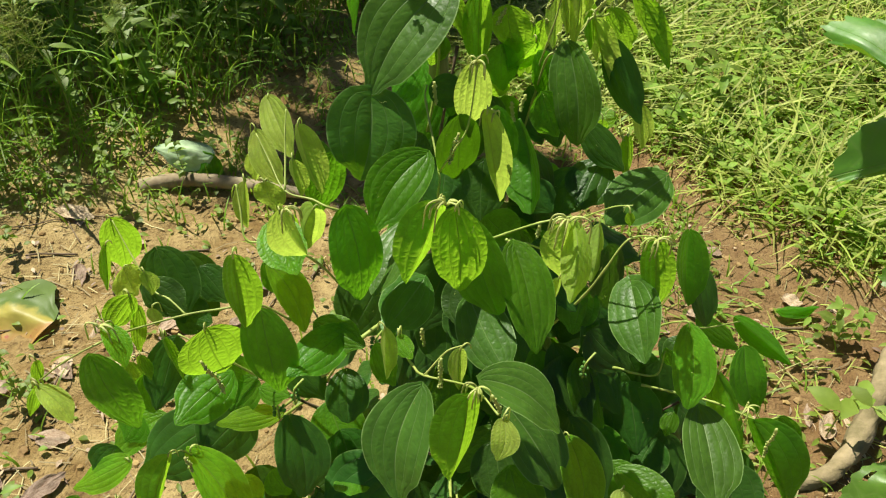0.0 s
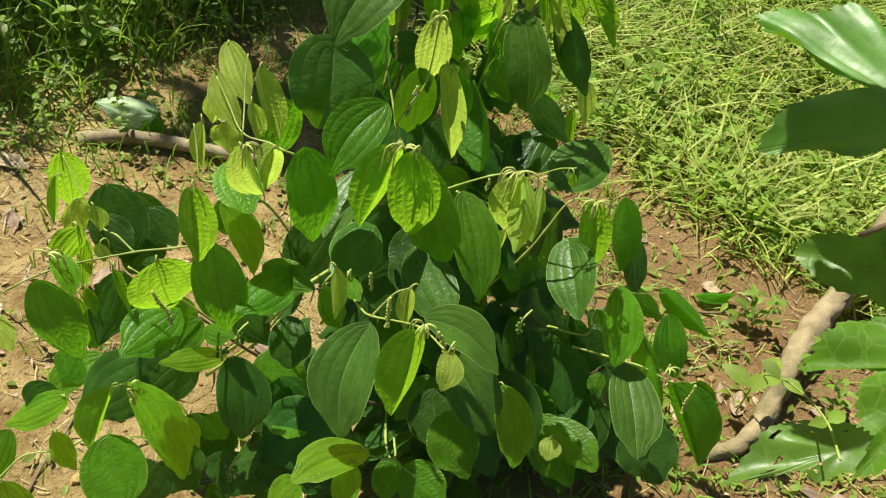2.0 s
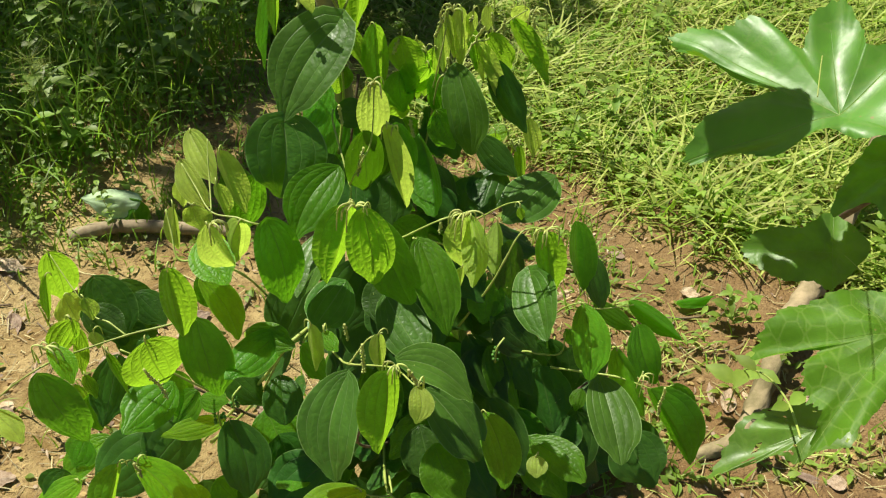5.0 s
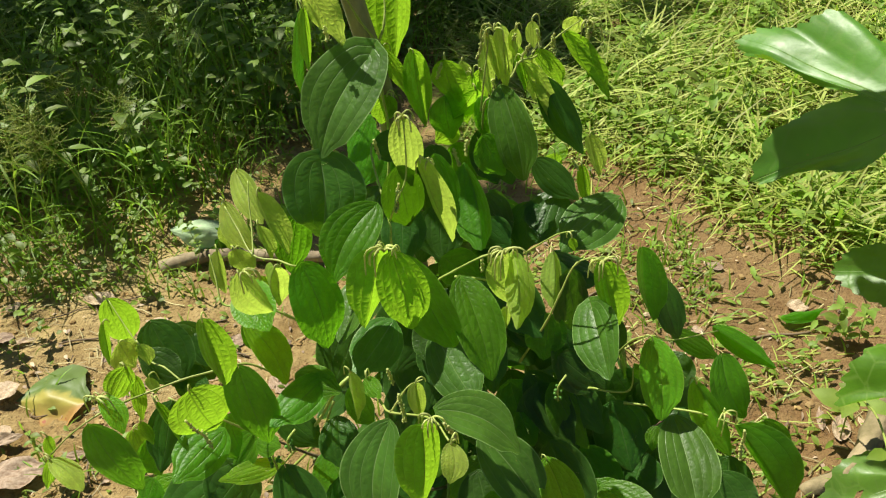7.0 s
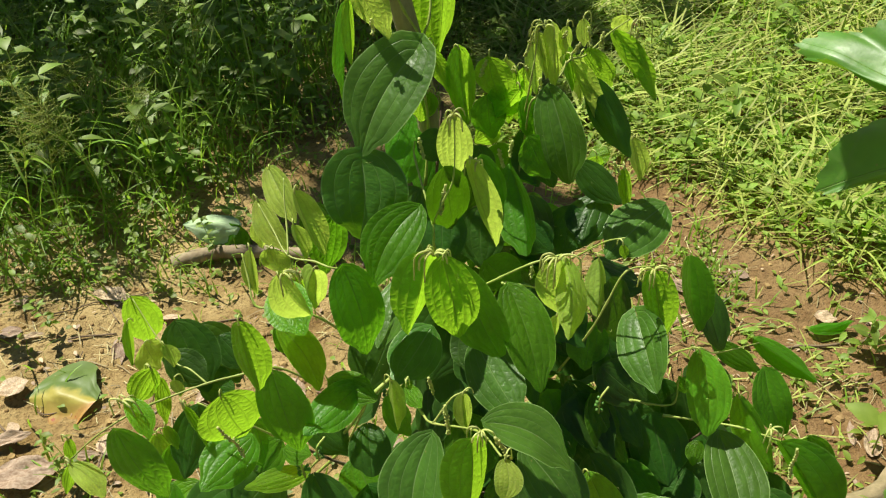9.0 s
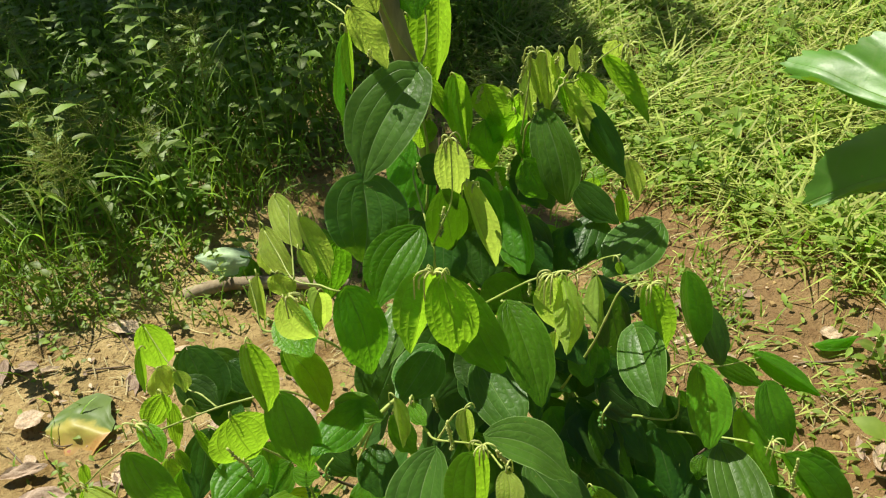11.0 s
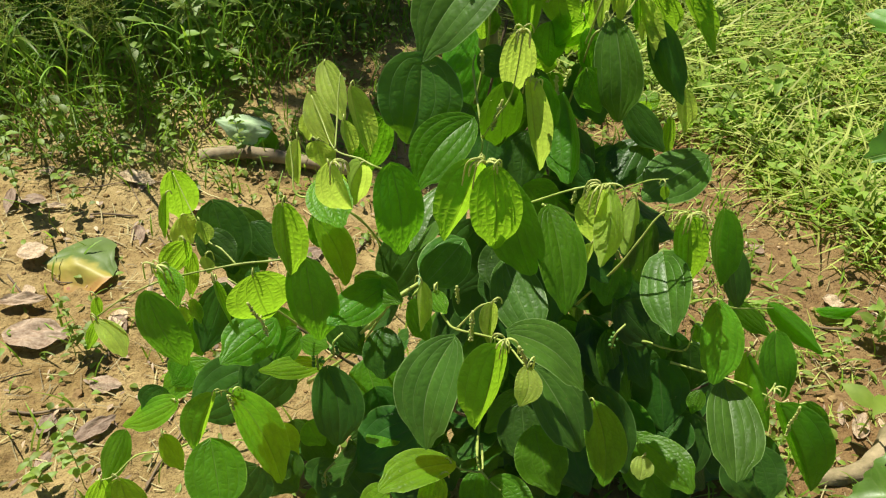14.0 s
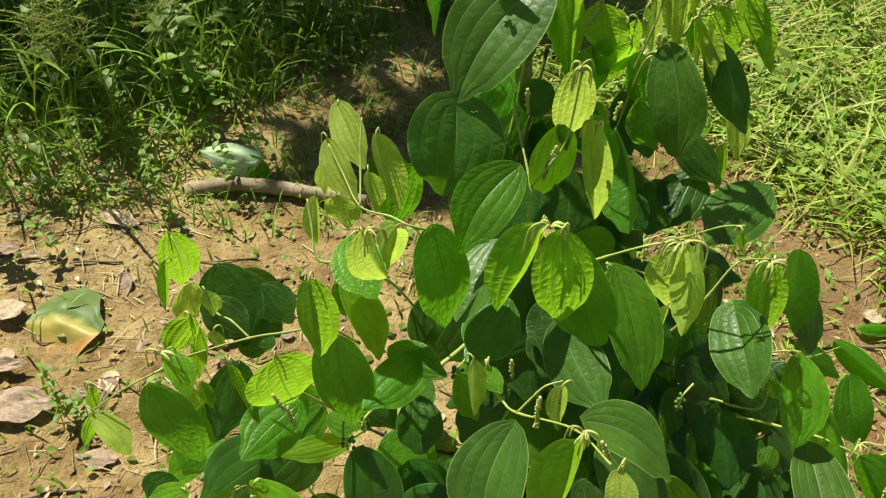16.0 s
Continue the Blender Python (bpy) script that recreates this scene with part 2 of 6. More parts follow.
def soil_material():
    mat, tree, shader, out = nodes_of("soil")
    vec = tree.nodes.new("ShaderNodeTexCoord").outputs["Object"]
    broad, mid, fine, grit = noise_node(tree, vec, 1.6, 4.0), noise_node(tree, vec, 11.0, 6.0, 0.62), noise_node(tree, vec, 70.0, 5.0, 0.7), noise_node(tree, vec, 240.0, 3.0)
    col = mix_node(tree, ramp(tree, mid, 0.32, 0.68), (0.235, 0.146, 0.052), (0.475, 0.342, 0.155))
    col = mix_node(tree, math_node(tree, "MULTIPLY", ramp(tree, broad, 0.42, 0.66), 0.6), col, (0.52, 0.40, 0.19))
    col = mix_node(tree, math_node(tree, "MULTIPLY", ramp(tree, fine, 0.50, 0.66), 0.7), col, (0.13, 0.074, 0.030))
    sep = tree.nodes.new("ShaderNodeSeparateXYZ")
    tree.links.new(vec, sep.inputs[0])
    dug = ramp(tree, math_node(tree, "ADD", sep.outputs[0], math_node(tree, "MULTIPLY", broad, 0.8)), 0.45, 1.0)
    col = mix_node(tree, math_node(tree, "MULTIPLY", dug, 0.62), col, (0.190, 0.098, 0.046))
    away = tree.nodes.new("ShaderNodeVectorMath")
    away.operation = "DISTANCE"
    tree.links.new(vec, away.inputs[0])
    away.inputs[1].default_value = (0.0, 0.2, 0.0)
    sod = ramp(tree, math_node(tree, "ADD", away.outputs["Value"], math_node(tree, "MULTIPLY", mid, 1.6)), 3.4, 4.4)
    col = mix_node(tree, sod, col, mix_node(tree, ramp(tree, fine, 0.35, 0.65), (0.05, 0.10, 0.015), (0.17, 0.25, 0.05)))
    pale = ramp(tree, grit, 0.66, 0.74)
    col = mix_node(tree, math_node(tree, "MULTIPLY", pale, 0.45), col, (0.52, 0.43, 0.28))
    tree.links.new(col, shader.inputs["Base Color"])
    shader.inputs["Roughness"].default_value = 0.95
    shader.inputs["Specular IOR Level"].default_value = 0.25
    h = math_node(tree, "ADD", math_node(tree, "MULTIPLY", mid, 1.0), math_node(tree, "ADD", math_node(tree, "MULTIPLY", fine, 0.5), math_node(tree, "MULTIPLY", grit, 0.2)))
    bump(tree, h, 1.0, 0.02, shader)
    return mat


SOIL = soil_material()


# ---- mesh helpers ----
def mesh_from(name, verts, faces, material, uvs=None, smooth=True):
    me = bpy.data.meshes.new(name)
    me.from_pydata([tuple(v) for v in verts], [], faces)
    me.materials.append(material)
    if smooth:
        me.polygons.foreach_set("use_smooth", [True] * len(me.polygons))
    if uvs is not None:
        layer = me.uv_layers.new(name="UVMap")
        idx = np.zeros(len(me.loops), dtype=np.int32)
        me.loops.foreach_get("vertex_index", idx)
        layer.data.foreach_set("uv", np.asarray(uvs, dtype=np.float32)[idx].ravel())
    me.update()
    return me


def part(name, me, parent, label=""):
    ob = new(name, me)
    ob.parent = parent
    return tagged(ob, label)


def thing(name, at, label, category, group="", kind=""):
    ob = new(name)
    ob.location = at
    return tagged(ob, label, category, group, kind)


def smooth_path(points, steps=6):
    """A Catmull-Rom line through the points."""
    p = [Vector(q) for q in points]
    p = [p[0] * 2 - p[1]] + p + [p[-1] * 2 - p[-2]]
    line = []
    for i in range(1, len(p) - 2):
        for k in range(steps):
            t = k / steps
            a, b, c, d = p[i - 1], p[i], p[i + 1], p[i + 2]
            line.append(0.5 * ((2 * b) + (c - a) * t + (2 * a - 5 * b + 4 * c - d) * t * t + (3 * b - a - 3 * c + d) * t ** 3))
    line.append(p[-2])
    return line


def tube(points, radii, sides=8, verts=None, faces=None, wobble=0.0):
    """A closed tube along a line, appended to verts and faces."""
    verts, faces = ([], []) if verts is None else (verts, faces)
    start = len(verts)
    up = Vector((0.31, 0.52, 0.79))
    n = len(points)
    for i, p in enumerate(points):
        d = (points[min(i + 1, n - 1)] - points[max(i - 1, 0)]).normalized()
        x = d.cross(up).normalized()
        y = d.cross(x)
        r = radii[i] if isinstance(radii, (list, tuple)) else radii
        for k in range(sides):
            a = 2 * math.pi * k / sides
            rr = r * (1 + wobble * noise.noise(Vector((p.x * 40 + k, p.y * 40, p.z * 40))))
            verts.append(p + x * (rr * math.cos(a)) + y * (rr * math.sin(a)))
    for i in range(n - 1):
        for k in range(sides):
            a, b = start + i * sides + k, start + i * sides + (k + 1) % sides
            faces.append((a, b, b + sides, a + sides))
    faces.append(tuple(start + k for k in range(sides))[::-1])
    faces.append(tuple(start + (n - 1) * sides + k for k in range(sides)))
    return verts, faces


# ---- leaf shapes: unit blades along +y, a unit wide, facing +z ----
def blade(shape, seed, rows=20):
    """A pepper leaf with five long veins; quilted between them, pointed at the tip."""
    rnd = random.Random(seed)
    arch = {"flat": 0.03, "arch": 0.13, "fold": 0.09}[shape] * rnd.uniform(0.8, 1.3)
    crease = {"flat": 0.16, "arch": 0.20, "fold": 0.75}[shape] * rnd.uniform(0.75, 1.25)
    lean, twist, wave = rnd.uniform(-0.05, 0.05), rnd.uniform(-0.10, 0.10), rnd.uniform(0.006, 0.016)
    lobe, early, late = 0.06, 0.58, rnd.uniform(0.68, 0.86)
    peak = max((t / 200) ** early * (1 - t / 200) ** late for t in range(201))
    side = (0.06, 0.15, 0.25, 0.32, 0.36, 0.40, 0.50, 0.61, 0.66, 0.70, 0.74, 0.83, 0.93, 1.0)
    steps = [-q for q in reversed(side)] + [0.0] + list(side)
    verts, uvs, faces = [], [], []
    for i in range(rows + 1):
        v = i / rows
        w = max(0.004, 0.5 * (v ** early) * (1 - v) ** late / peak) * (1 - 0.30 * math.sin(math.pi * max(0.0, (v - 0.72) / 0.28)) ** 1.3)
        for s in steps:
            a = abs(s)
            d = min(abs(a - k) for k in (0.0, 0.36, 0.70))
            puff = 0.0065 * (1 - math.exp(-(d / 0.075) ** 2)) * math.sin(math.pi * min(1, v * 1.05 + 0.02)) ** 0.6
            puff += 0.005 * math.sin(v * 34 + a * 5 + seed) * (1 - math.exp(-(d / 0.07) ** 2)) * (1 - v)
            x = w * s * math.cos(crease * 0.75) + lean * math.sin(math.pi * v)
            y = v - lobe * a ** 1.3 * (1 - v) ** 4 + 0.01 * math.sin(seed + 9 * s) * a * v * (1 - v)
            z = puff - arch * v * v + 0.12 * arch - w * a * math.sin(crease * 0.75) * (0.7 + 0.6 * v) + twist * w * s * v * 2
            z += wave * math.sin(v * 13 + 3 * seed + (1.5 if s > 0 else 0)) * a * a * 1.5
            verts.append((x, y, z))
            uvs.append((s / 2 + 0.5, v))
    cols = len(steps)
    for i in range(rows):
        for j in range(cols - 1):
            a = i * cols + j
            faces.append((a, a + 1, a + cols + 1, a + cols))
    return verts, faces, uvs


def oval_blade(seed, lean, fold, squat, heart):
    """A blade whose own bend and fold are given; squat is its width over the mean of width and length."""
    rnd = random.Random(seed)
    early, late, lobe = (0.44, 0.74, 0.20) if heart else (rnd.uniform(0.54, 0.62), rnd.uniform(0.60, 0.74), 0.06)
    arch, curl, wave = rnd.uniform(0.04, 0.08), rnd.uniform(0.06, 0.14), rnd.uniform(0.005, 0.014)
    peak = max((t / 200) ** early * (1 - t / 200) ** late for t in range(201))
    side = (0.05, 0.13, 0.22, 0.30, 0.36, 0.42, 0.50, 0.58, 0.65, 0.70, 0.75, 0.84, 0.93, 1.0)
    steps = [-q for q in reversed(side)] + [0.0] + list(side)
    rows, cols = 26, len(steps)
    verts, uvs, faces = [], [], []
    for i in range(rows + 1):
        v = i / rows
        drip = math.sin(math.pi * max(0.0, (v - 0.78) / 0.22)) ** 1.2
        w = max(0.004, 0.5 * (v ** early) * (1 - v) ** late / peak) * (1 - 0.26 * drip)
        for s in steps:
            a = abs(s)
            d = min(abs(a - k) for k in (0.0, 0.36, 0.70))
            swell = (1 - math.exp(-(d / 0.085) ** 2)) * math.sin(math.pi * min(1, v * 1.02 + 0.02)) ** 0.6
            z = 0.006 * swell + 0.008 * swell * noise.noise(Vector((s * 4.5, v * 11 - a * 2.5, seed)))
            z += arch * 4 * v * (1 - v) - w * a * math.sin(fold) * squat - curl * w * a * a * squat
            z += wave * math.sin(v * 12 + 3 * seed + (1.7 if s > 0 else 0)) * a * a
            x = w * s * math.cos(fold) + lean * math.sin(math.pi * v) ** 0.9
            y = v - lobe * a ** 1.3 * (1 - v) ** 4 + 0.012 * math.sin(seed + 7 * s) * a * v * (1 - v)
            verts.append((x, y, z))
            uvs.append((s / 2 + 0.5, v))
    for i in range(rows):
        for j in range(cols - 1):
            a = i * cols + j
            faces.append((a, a + 1, a + cols + 1, a + cols))
    return verts, faces, uvs


BLADES = {}
for shape_name, count in (("flat", 4), ("arch", 3), ("fold", 3)):
    for kind_name in ("dark", "mid", "deep", "bright", "young"):
        BLADES[shape_name, kind_name] = [mesh_from("pepper_blade", *blade(shape_name, 7 * q + len(shape_name))[:2], LEAF[kind_name], blade(shape_name, 7 * q + len(shape_name))[2]) for q in range(count)]


def stand(base, tip, width, face):
    """The matrix that lays a unit blade from base to tip, facing that way."""
    base, y, z = Vector(base), Vector(tip) - Vector(base), Vector(face)
    length = y.length
    y = y / length
    x = y.cross(z).normalized()
    z = x.cross(y)
    m = Matrix((x * width, y * length, z * (0.5 * (width + length)))).transposed().to_4x4()
    m.translation = base
    return m


# ---- ground ----
def rise(x, y):
    """The height of the soil."""
    p = Vector((x, y, 0))
    h = 0.020 * noise.noise(p * 1.7) + 0.012 * noise.noise(p * 6) + 0.005 * noise.noise(p * 19)
    h += 0.05 * max(0.0, min(1.0, (y - 2.0) / 2.5)) + 0.02 * max(0.0, min(1.0, (-x - 0.4) / 0.6))
    return h


def ground():
    xs = np.concatenate((np.array([-400.0, -120, -40, -14, -7, -4.5]), np.arange(-3.2, 3.4, 0.022), np.array([4.7, 7, 14, 40, 120, 400])))
    ys = np.concatenate((np.array([-400.0, -120, -40, -12, -5, -2, -1]), np.arange(-0.4, 4.6, 0.022), np.array([5.5, 7, 14, 40, 120, 400])))
    verts, faces = [], []
    for y in ys:
        for x in xs:
            near = abs(x) < 5 and -3 < y < 6
            z = rise(x, y) if near else 0.05
            if near and y < 2.2:
                clod = noise.noise(Vector((x * 42, y * 42, 3)))
                z += 0.010 * max(0.0, clod) + 0.004 * noise.noise(Vector((x * 90, y * 90, 5)))
            verts.append((x, y, z))
    c = len(xs)
    for i in range(len(ys) - 1):
        for j in range(c - 1):
            a = i * c + j
            faces.append((a, a + 1, a + c + 1, a + c))
    tagged(new("ground", mesh_from("ground", verts, faces, SOIL)), "dry reddish-brown trodden garden soil with clods", "soil", kind="structure")


ground()

# ---- the pepper plant ----
plant = thing("pepper_plant", (0.10, 0.98, 0.0), "bushy green black-pepper vine with glossy ribbed leaves, growing up a post", "pepper plant")
BACK = Matrix.Translation((-0.10, -0.98, 0.0))
LINES = []


def place(ob, m):
    ob.matrix_local = BACK @ m
    return ob


def branch(radius, points, material=STEM):
    line = smooth_path(points, 6)
    LINES.extend(line)
    radii = []
    radius *= 0.62
    for i in range(len(line)):
        t = i / (len(line) - 1)
        joint = 0.35 * math.exp(-(((t * (len(points) - 1) + 0.5) % 1.0 - 0.5) / 0.10) ** 2)
        radii.append(radius * (1.12 - 0.45 * t) * (1 + joint))
    verts, faces = tube(line, radii, 8)
    place(part("branch", mesh_from("branch", verts, faces, material), plant), Matrix())


def petiole(base, tip, leaf_ob):
    """The stalk from a leaf to the nearest branch, bending over into the blade."""
    base, tip = Vector(base), Vector(tip)
    away = (base - tip).normalized()
    near = min(LINES, key=lambda q: (q - base - away * 0.01).length)
    gap = near - base
    if gap.length > 0.075:
        near = base + (away * 0.5 + gap.normalized()).normalized() * 0.06
    if (near - base).length < 0.004:
        return
    mid = (base + near) / 2 + away * min(0.02, 0.35 * gap.length) + Vector((0, 0, 0.006))
    line = smooth_path((near, mid, base, base + (tip - base) * 0.06), 4)
    verts, faces = tube(line, [0.0017 - 0.0005 * i / (len(line) - 1) for i in range(len(line))], 6)
    ob = part("petiole", mesh_from("petiole", verts, faces, STEM), leaf_ob)
    ob.matrix_local = leaf_ob.matrix_local.inverted() @ BACK


LEAF_RND = random.Random(11)
HOOKS = []


def pepper_leaf(kind, shape, base, tip, width, face, lean=None, fold=0.10):
    if lean is None:
        me = LEAF_RND.choice(BLADES[shape, kind])
    else:
        length = (Vector(tip) - Vector(base)).length
        v, f, u = oval_blade(LEAF_RND.randrange(1000), lean, fold, width / (0.5 * (width + length)), shape == "heart")
        me = mesh_from("pepper_blade", v, f, LEAF[kind], u)
    ob = part("leaf", me, plant)
    place(ob, stand(base, tip, width, face))
    if kind in ("bright", "young"):
        HOOKS.append(base)
    petiole(base, tip, ob)


branch(0.0025, [(-0.150, 0.696, 0.402), (-0.168, 0.684, 0.435), (-0.207, 0.674, 0.485), (-0.250, 0.681, 0.509)])
branch(0.0025, [(-0.133, 0.786, 0.426), (-0.174, 0.778, 0.463), (-0.222, 0.764, 0.465), (-0.265, 0.757, 0.459), (-0.330, 0.718, 0.466), (-0.348, 0.674, 0.492), (-0.390, 0.663, 0.468), (-0.428, 0.658, 0.434)])
branch(0.0019, [(-0.265, 0.757, 0.459), (-0.291, 0.776, 0.468), (-0.315, 0.790, 0.469), (-0.347, 0.825, 0.494), (-0.381, 0.865, 0.526)])
branch(0.0026, [(-0.062, 0.820, 0.459), (-0.096, 0.787, 0.543), (-0.143, 0.777, 0.579), (-0.177, 0.777, 0.582), (-0.186, 0.802, 0.609), (-0.193, 0.823, 0.633)])
branch(0.0022, [(-0.009, 0.836, 0.577), (-0.066, 0.787, 0.631), (-0.096, 0.801, 0.633), (-0.131, 0.814, 0.634), (-0.155, 0.853, 0.649), (-0.175, 0.883, 0.668)])
branch(0.0018, [(-0.131, 0.814, 0.634), (-0.134, 0.849, 0.658), (-0.136, 0.871, 0.683), (-0.136, 0.890, 0.703)])
branch(0.0026, [(0.077, 0.804, 0.582), (0.059, 0.797, 0.650), (0.058, 0.810, 0.679), (0.038, 0.882, 0.729), (0.038, 0.905, 0.740)])
branch(0.0019, [(0.058, 0.810, 0.679), (0.074, 0.798, 0.724), (0.087, 0.805, 0.754), (0.091, 0.812, 0.825)])
branch(0.0025, [(0.090, 0.812, 0.516), (0.112, 0.747, 0.622), (0.138, 0.735, 0.652), (0.173, 0.723, 0.682), (0.207, 0.719, 0.697)])
branch(0.0021, [(0.139, 0.730, 0.647), (0.167, 0.743, 0.630), (0.189, 0.747, 0.617), (0.191, 0.740, 0.610)])
branch(0.0018, [(0.234, 0.840, 0.584), (0.246, 0.815, 0.615), (0.273, 0.795, 0.651), (0.293, 0.782, 0.666)])
branch(0.0025, [(0.223, 0.794, 0.415), (0.258, 0.769, 0.519), (0.275, 0.765, 0.573), (0.297, 0.773, 0.619), (0.333, 0.778, 0.622)])
branch(0.0025, [(0.281, 0.773, 0.359), (0.317, 0.740, 0.410), (0.339, 0.724, 0.420), (0.369, 0.718, 0.427), (0.375, 0.733, 0.458)])
branch(0.0025, [(0.375, 0.764, 0.344), (0.426, 0.759, 0.336), (0.477, 0.740, 0.342), (0.513, 0.732, 0.331), (0.548, 0.725, 0.322), (0.576, 0.731, 0.326)])
branch(0.0021, [(0.361, 0.808, 0.393), (0.378, 0.770, 0.470), (0.402, 0.754, 0.495), (0.436, 0.777, 0.459), (0.542, 0.876, 0.369)])
branch(0.0025, [(-0.008, 0.708, 0.407), (0.014, 0.693, 0.493), (0.037, 0.639, 0.522), (0.051, 0.609, 0.541), (0.102, 0.569, 0.575), (0.124, 0.508, 0.612)])
branch(0.0019, [(0.051, 0.609, 0.541), (0.069, 0.615, 0.569), (0.078, 0.618, 0.578), (0.094, 0.619, 0.586)])
branch(0.0023, [(0.102, 0.586, 0.342), (0.103, 0.557, 0.354), (0.102, 0.534, 0.359), (0.078, 0.528, 0.368), (0.060, 0.532, 0.374)])
branch(0.0019, [(0.102, 0.534, 0.359), (0.115, 0.515, 0.367), (0.127, 0.504, 0.369)])
branch(0.0023, [(-0.310, 0.653, 0.198), (-0.326, 0.608, 0.223), (-0.351, 0.583, 0.240), (-0.386, 0.576, 0.232), (-0.415, 0.554, 0.208), (-0.440, 0.547, 0.201)])
branch(0.0021, [(-0.232, 0.651, 0.209), (-0.234, 0.632, 0.292), (-0.248, 0.612, 0.360), (-0.258, 0.598, 0.375)])
branch(0.0026, [(0.172, 0.980, 0.587), (0.186, 0.992, 0.668), (0.192, 0.974, 0.744), (0.203, 0.974, 0.760), (0.232, 0.981, 0.784), (0.241, 0.992, 0.799)])
branch(0.0021, [(0.184, 1.007, 0.688), (0.194, 0.979, 0.784), (0.200, 0.984, 0.823), (0.204, 0.989, 0.861)])
branch(0.0021, [(0.221, 0.986, 0.759), (0.244, 0.992, 0.799), (0.267, 1.005, 0.799), (0.308, 1.060, 0.803), (0.341, 1.090, 0.808)])
branch(0.0031, [(0.044, 0.977, 0.620), (0.053, 1.001, 0.701), (0.051, 0.991, 0.770), (0.051, 1.010, 0.828), (0.033, 0.987, 0.881), (0.016, 0.985, 0.928), (0.007, 0.991, 0.969)])
branch(0.0028, [(0.051, 1.010, 0.828), (0.063, 1.019, 0.856), (0.066, 1.042, 0.886), (0.063, 1.060, 0.925)])
branch(0.0018, [(-0.027, 0.977, 0.918), (-0.042, 1.006, 0.923), (-0.076, 1.056, 0.925), (-0.109, 1.081, 0.925), (-0.152, 1.102, 0.921)])
branch(0.0040, [(0.030, 0.811, 0.444), (-0.028, 0.723, 0.470), (-0.079, 0.740, 0.372), (-0.135, 0.760, 0.278), (-0.199, 0.775, 0.179)])
branch(0.0040, [(-0.184, 0.789, 0.164), (-0.103, 0.782, 0.271), (-0.055, 0.759, 0.392)])
branch(0.0035, [(0.106, 0.757, 0.232), (0.101, 0.639, 0.251), (0.105, 0.556, 0.309)])
branch(0.0035, [(0.228, 0.798, 0.196), (0.281, 0.773, 0.359), (0.306, 0.790, 0.405)])

# the outer leaves: kind, form, base, tip, width, facing, sideways bend, fold along the midrib
pepper_leaf("mid", "oval", (-0.048, 0.735, 0.676), (-0.028, 0.692, 0.573), 0.069, (0.55, -0.73, 0.41), -0.05, 0.02)
pepper_leaf("bright", "oval", (0.055, 0.685, 0.731), (0.025, 0.683, 0.613), 0.068, (0.31, -0.95, -0.06), 0.01, 0.70)
pepper_leaf("bright", "oval", (0.072, 0.671, 0.737), (0.085, 0.655, 0.634), 0.060, (0.04, -0.99, -0.02), -0.04, 0.02)
pepper_leaf("mid", "oval", (0.147, 0.718, 0.650), (0.177, 0.622, 0.572), 0.064, (0.18, -0.59, 0.79), -0.04, -0.26)
pepper_leaf("deep", "heart", (-0.029, 0.875, 0.733), (-0.039, 0.830, 0.643), 0.115, (0.07, -0.89, 0.44), -0.05, -0.26)
pepper_leaf("mid", "oval", (0.041, 0.817, 0.699), (-0.017, 0.742, 0.639), 0.071, (0.15, -0.68, 0.71), 0.15, -0.26)
pepper_leaf("young", "oval", (0.089, 0.814, 0.826), (0.088, 0.829, 0.735), 0.043, (-0.05, -0.99, -0.16), -0.03, 0.02)
pepper_leaf("deep", "oval", (0.217, 0.970, 0.771), (0.241, 0.912, 0.656), 0.080, (-0.64, -0.73, 0.23), -0.15, -0.26)
pepper_leaf("mid", "oval", (0.087, 0.708, 0.698), (0.133, 0.663, 0.590), 0.077, (-0.41, -0.89, 0.19), -0.02, -0.26)
pepper_leaf("young", "oval", (0.106, 0.800, 0.772), (0.137, 0.815, 0.633), 0.045, (-0.37, -0.91, -0.18), -0.07, 0.70)
pepper_leaf("dark", "oval", (0.076, 0.817, 0.754), (0.082, 0.830, 0.654), 0.061, (0.47, -0.88, -0.09), 0.03, 0.02)
pepper_leaf("mid", "oval", (0.161, 0.899, 0.696), (0.175, 0.798, 0.630), 0.073, (0.33, -0.49, 0.81), -0.06, 0.70)
pepper_leaf("deep", "oval", (0.024, 0.781, 0.619), (-0.013, 0.697, 0.573), 0.065, (-0.53, -0.22, 0.82), -0.04, -0.26)
pepper_leaf("young", "oval", (-0.175, 0.971, 0.664), (-0.135, 0.904, 0.617), 0.048, (-0.40, -0.68, 0.62), -0.03, -0.26)
pepper_leaf("young", "oval", (-0.177, 0.893, 0.664), (-0.139, 0.844, 0.619), 0.038, (-0.14, -0.73, 0.67), 0.13, -0.26)
pepper_leaf("young", "oval", (-0.116, 0.851, 0.704), (-0.088, 0.828, 0.618), 0.049, (-0.22, -0.97, -0.05), 0.00, 0.70)
pepper_leaf("young", "oval", (-0.116, 0.701, 0.696), (-0.092, 0.715, 0.621), 0.052, (0.82, -0.56, 0.16), 0.10, 0.60)
pepper_leaf("bright", "oval", (-0.167, 0.675, 0.648), (-0.161, 0.661, 0.548), 0.056, (-0.10, -0.99, -0.05), -0.01, 0.59)
pepper_leaf("bright", "oval", (-0.147, 0.761, 0.556), (-0.100, 0.709, 0.490), 0.057, (0.66, -0.29, 0.70), -0.10, -0.26)
pepper_leaf("mid", "oval", (-0.146, 0.684, 0.553), (-0.128, 0.655, 0.436), 0.074, (-0.18, -0.96, 0.21), -0.03, 0.02)
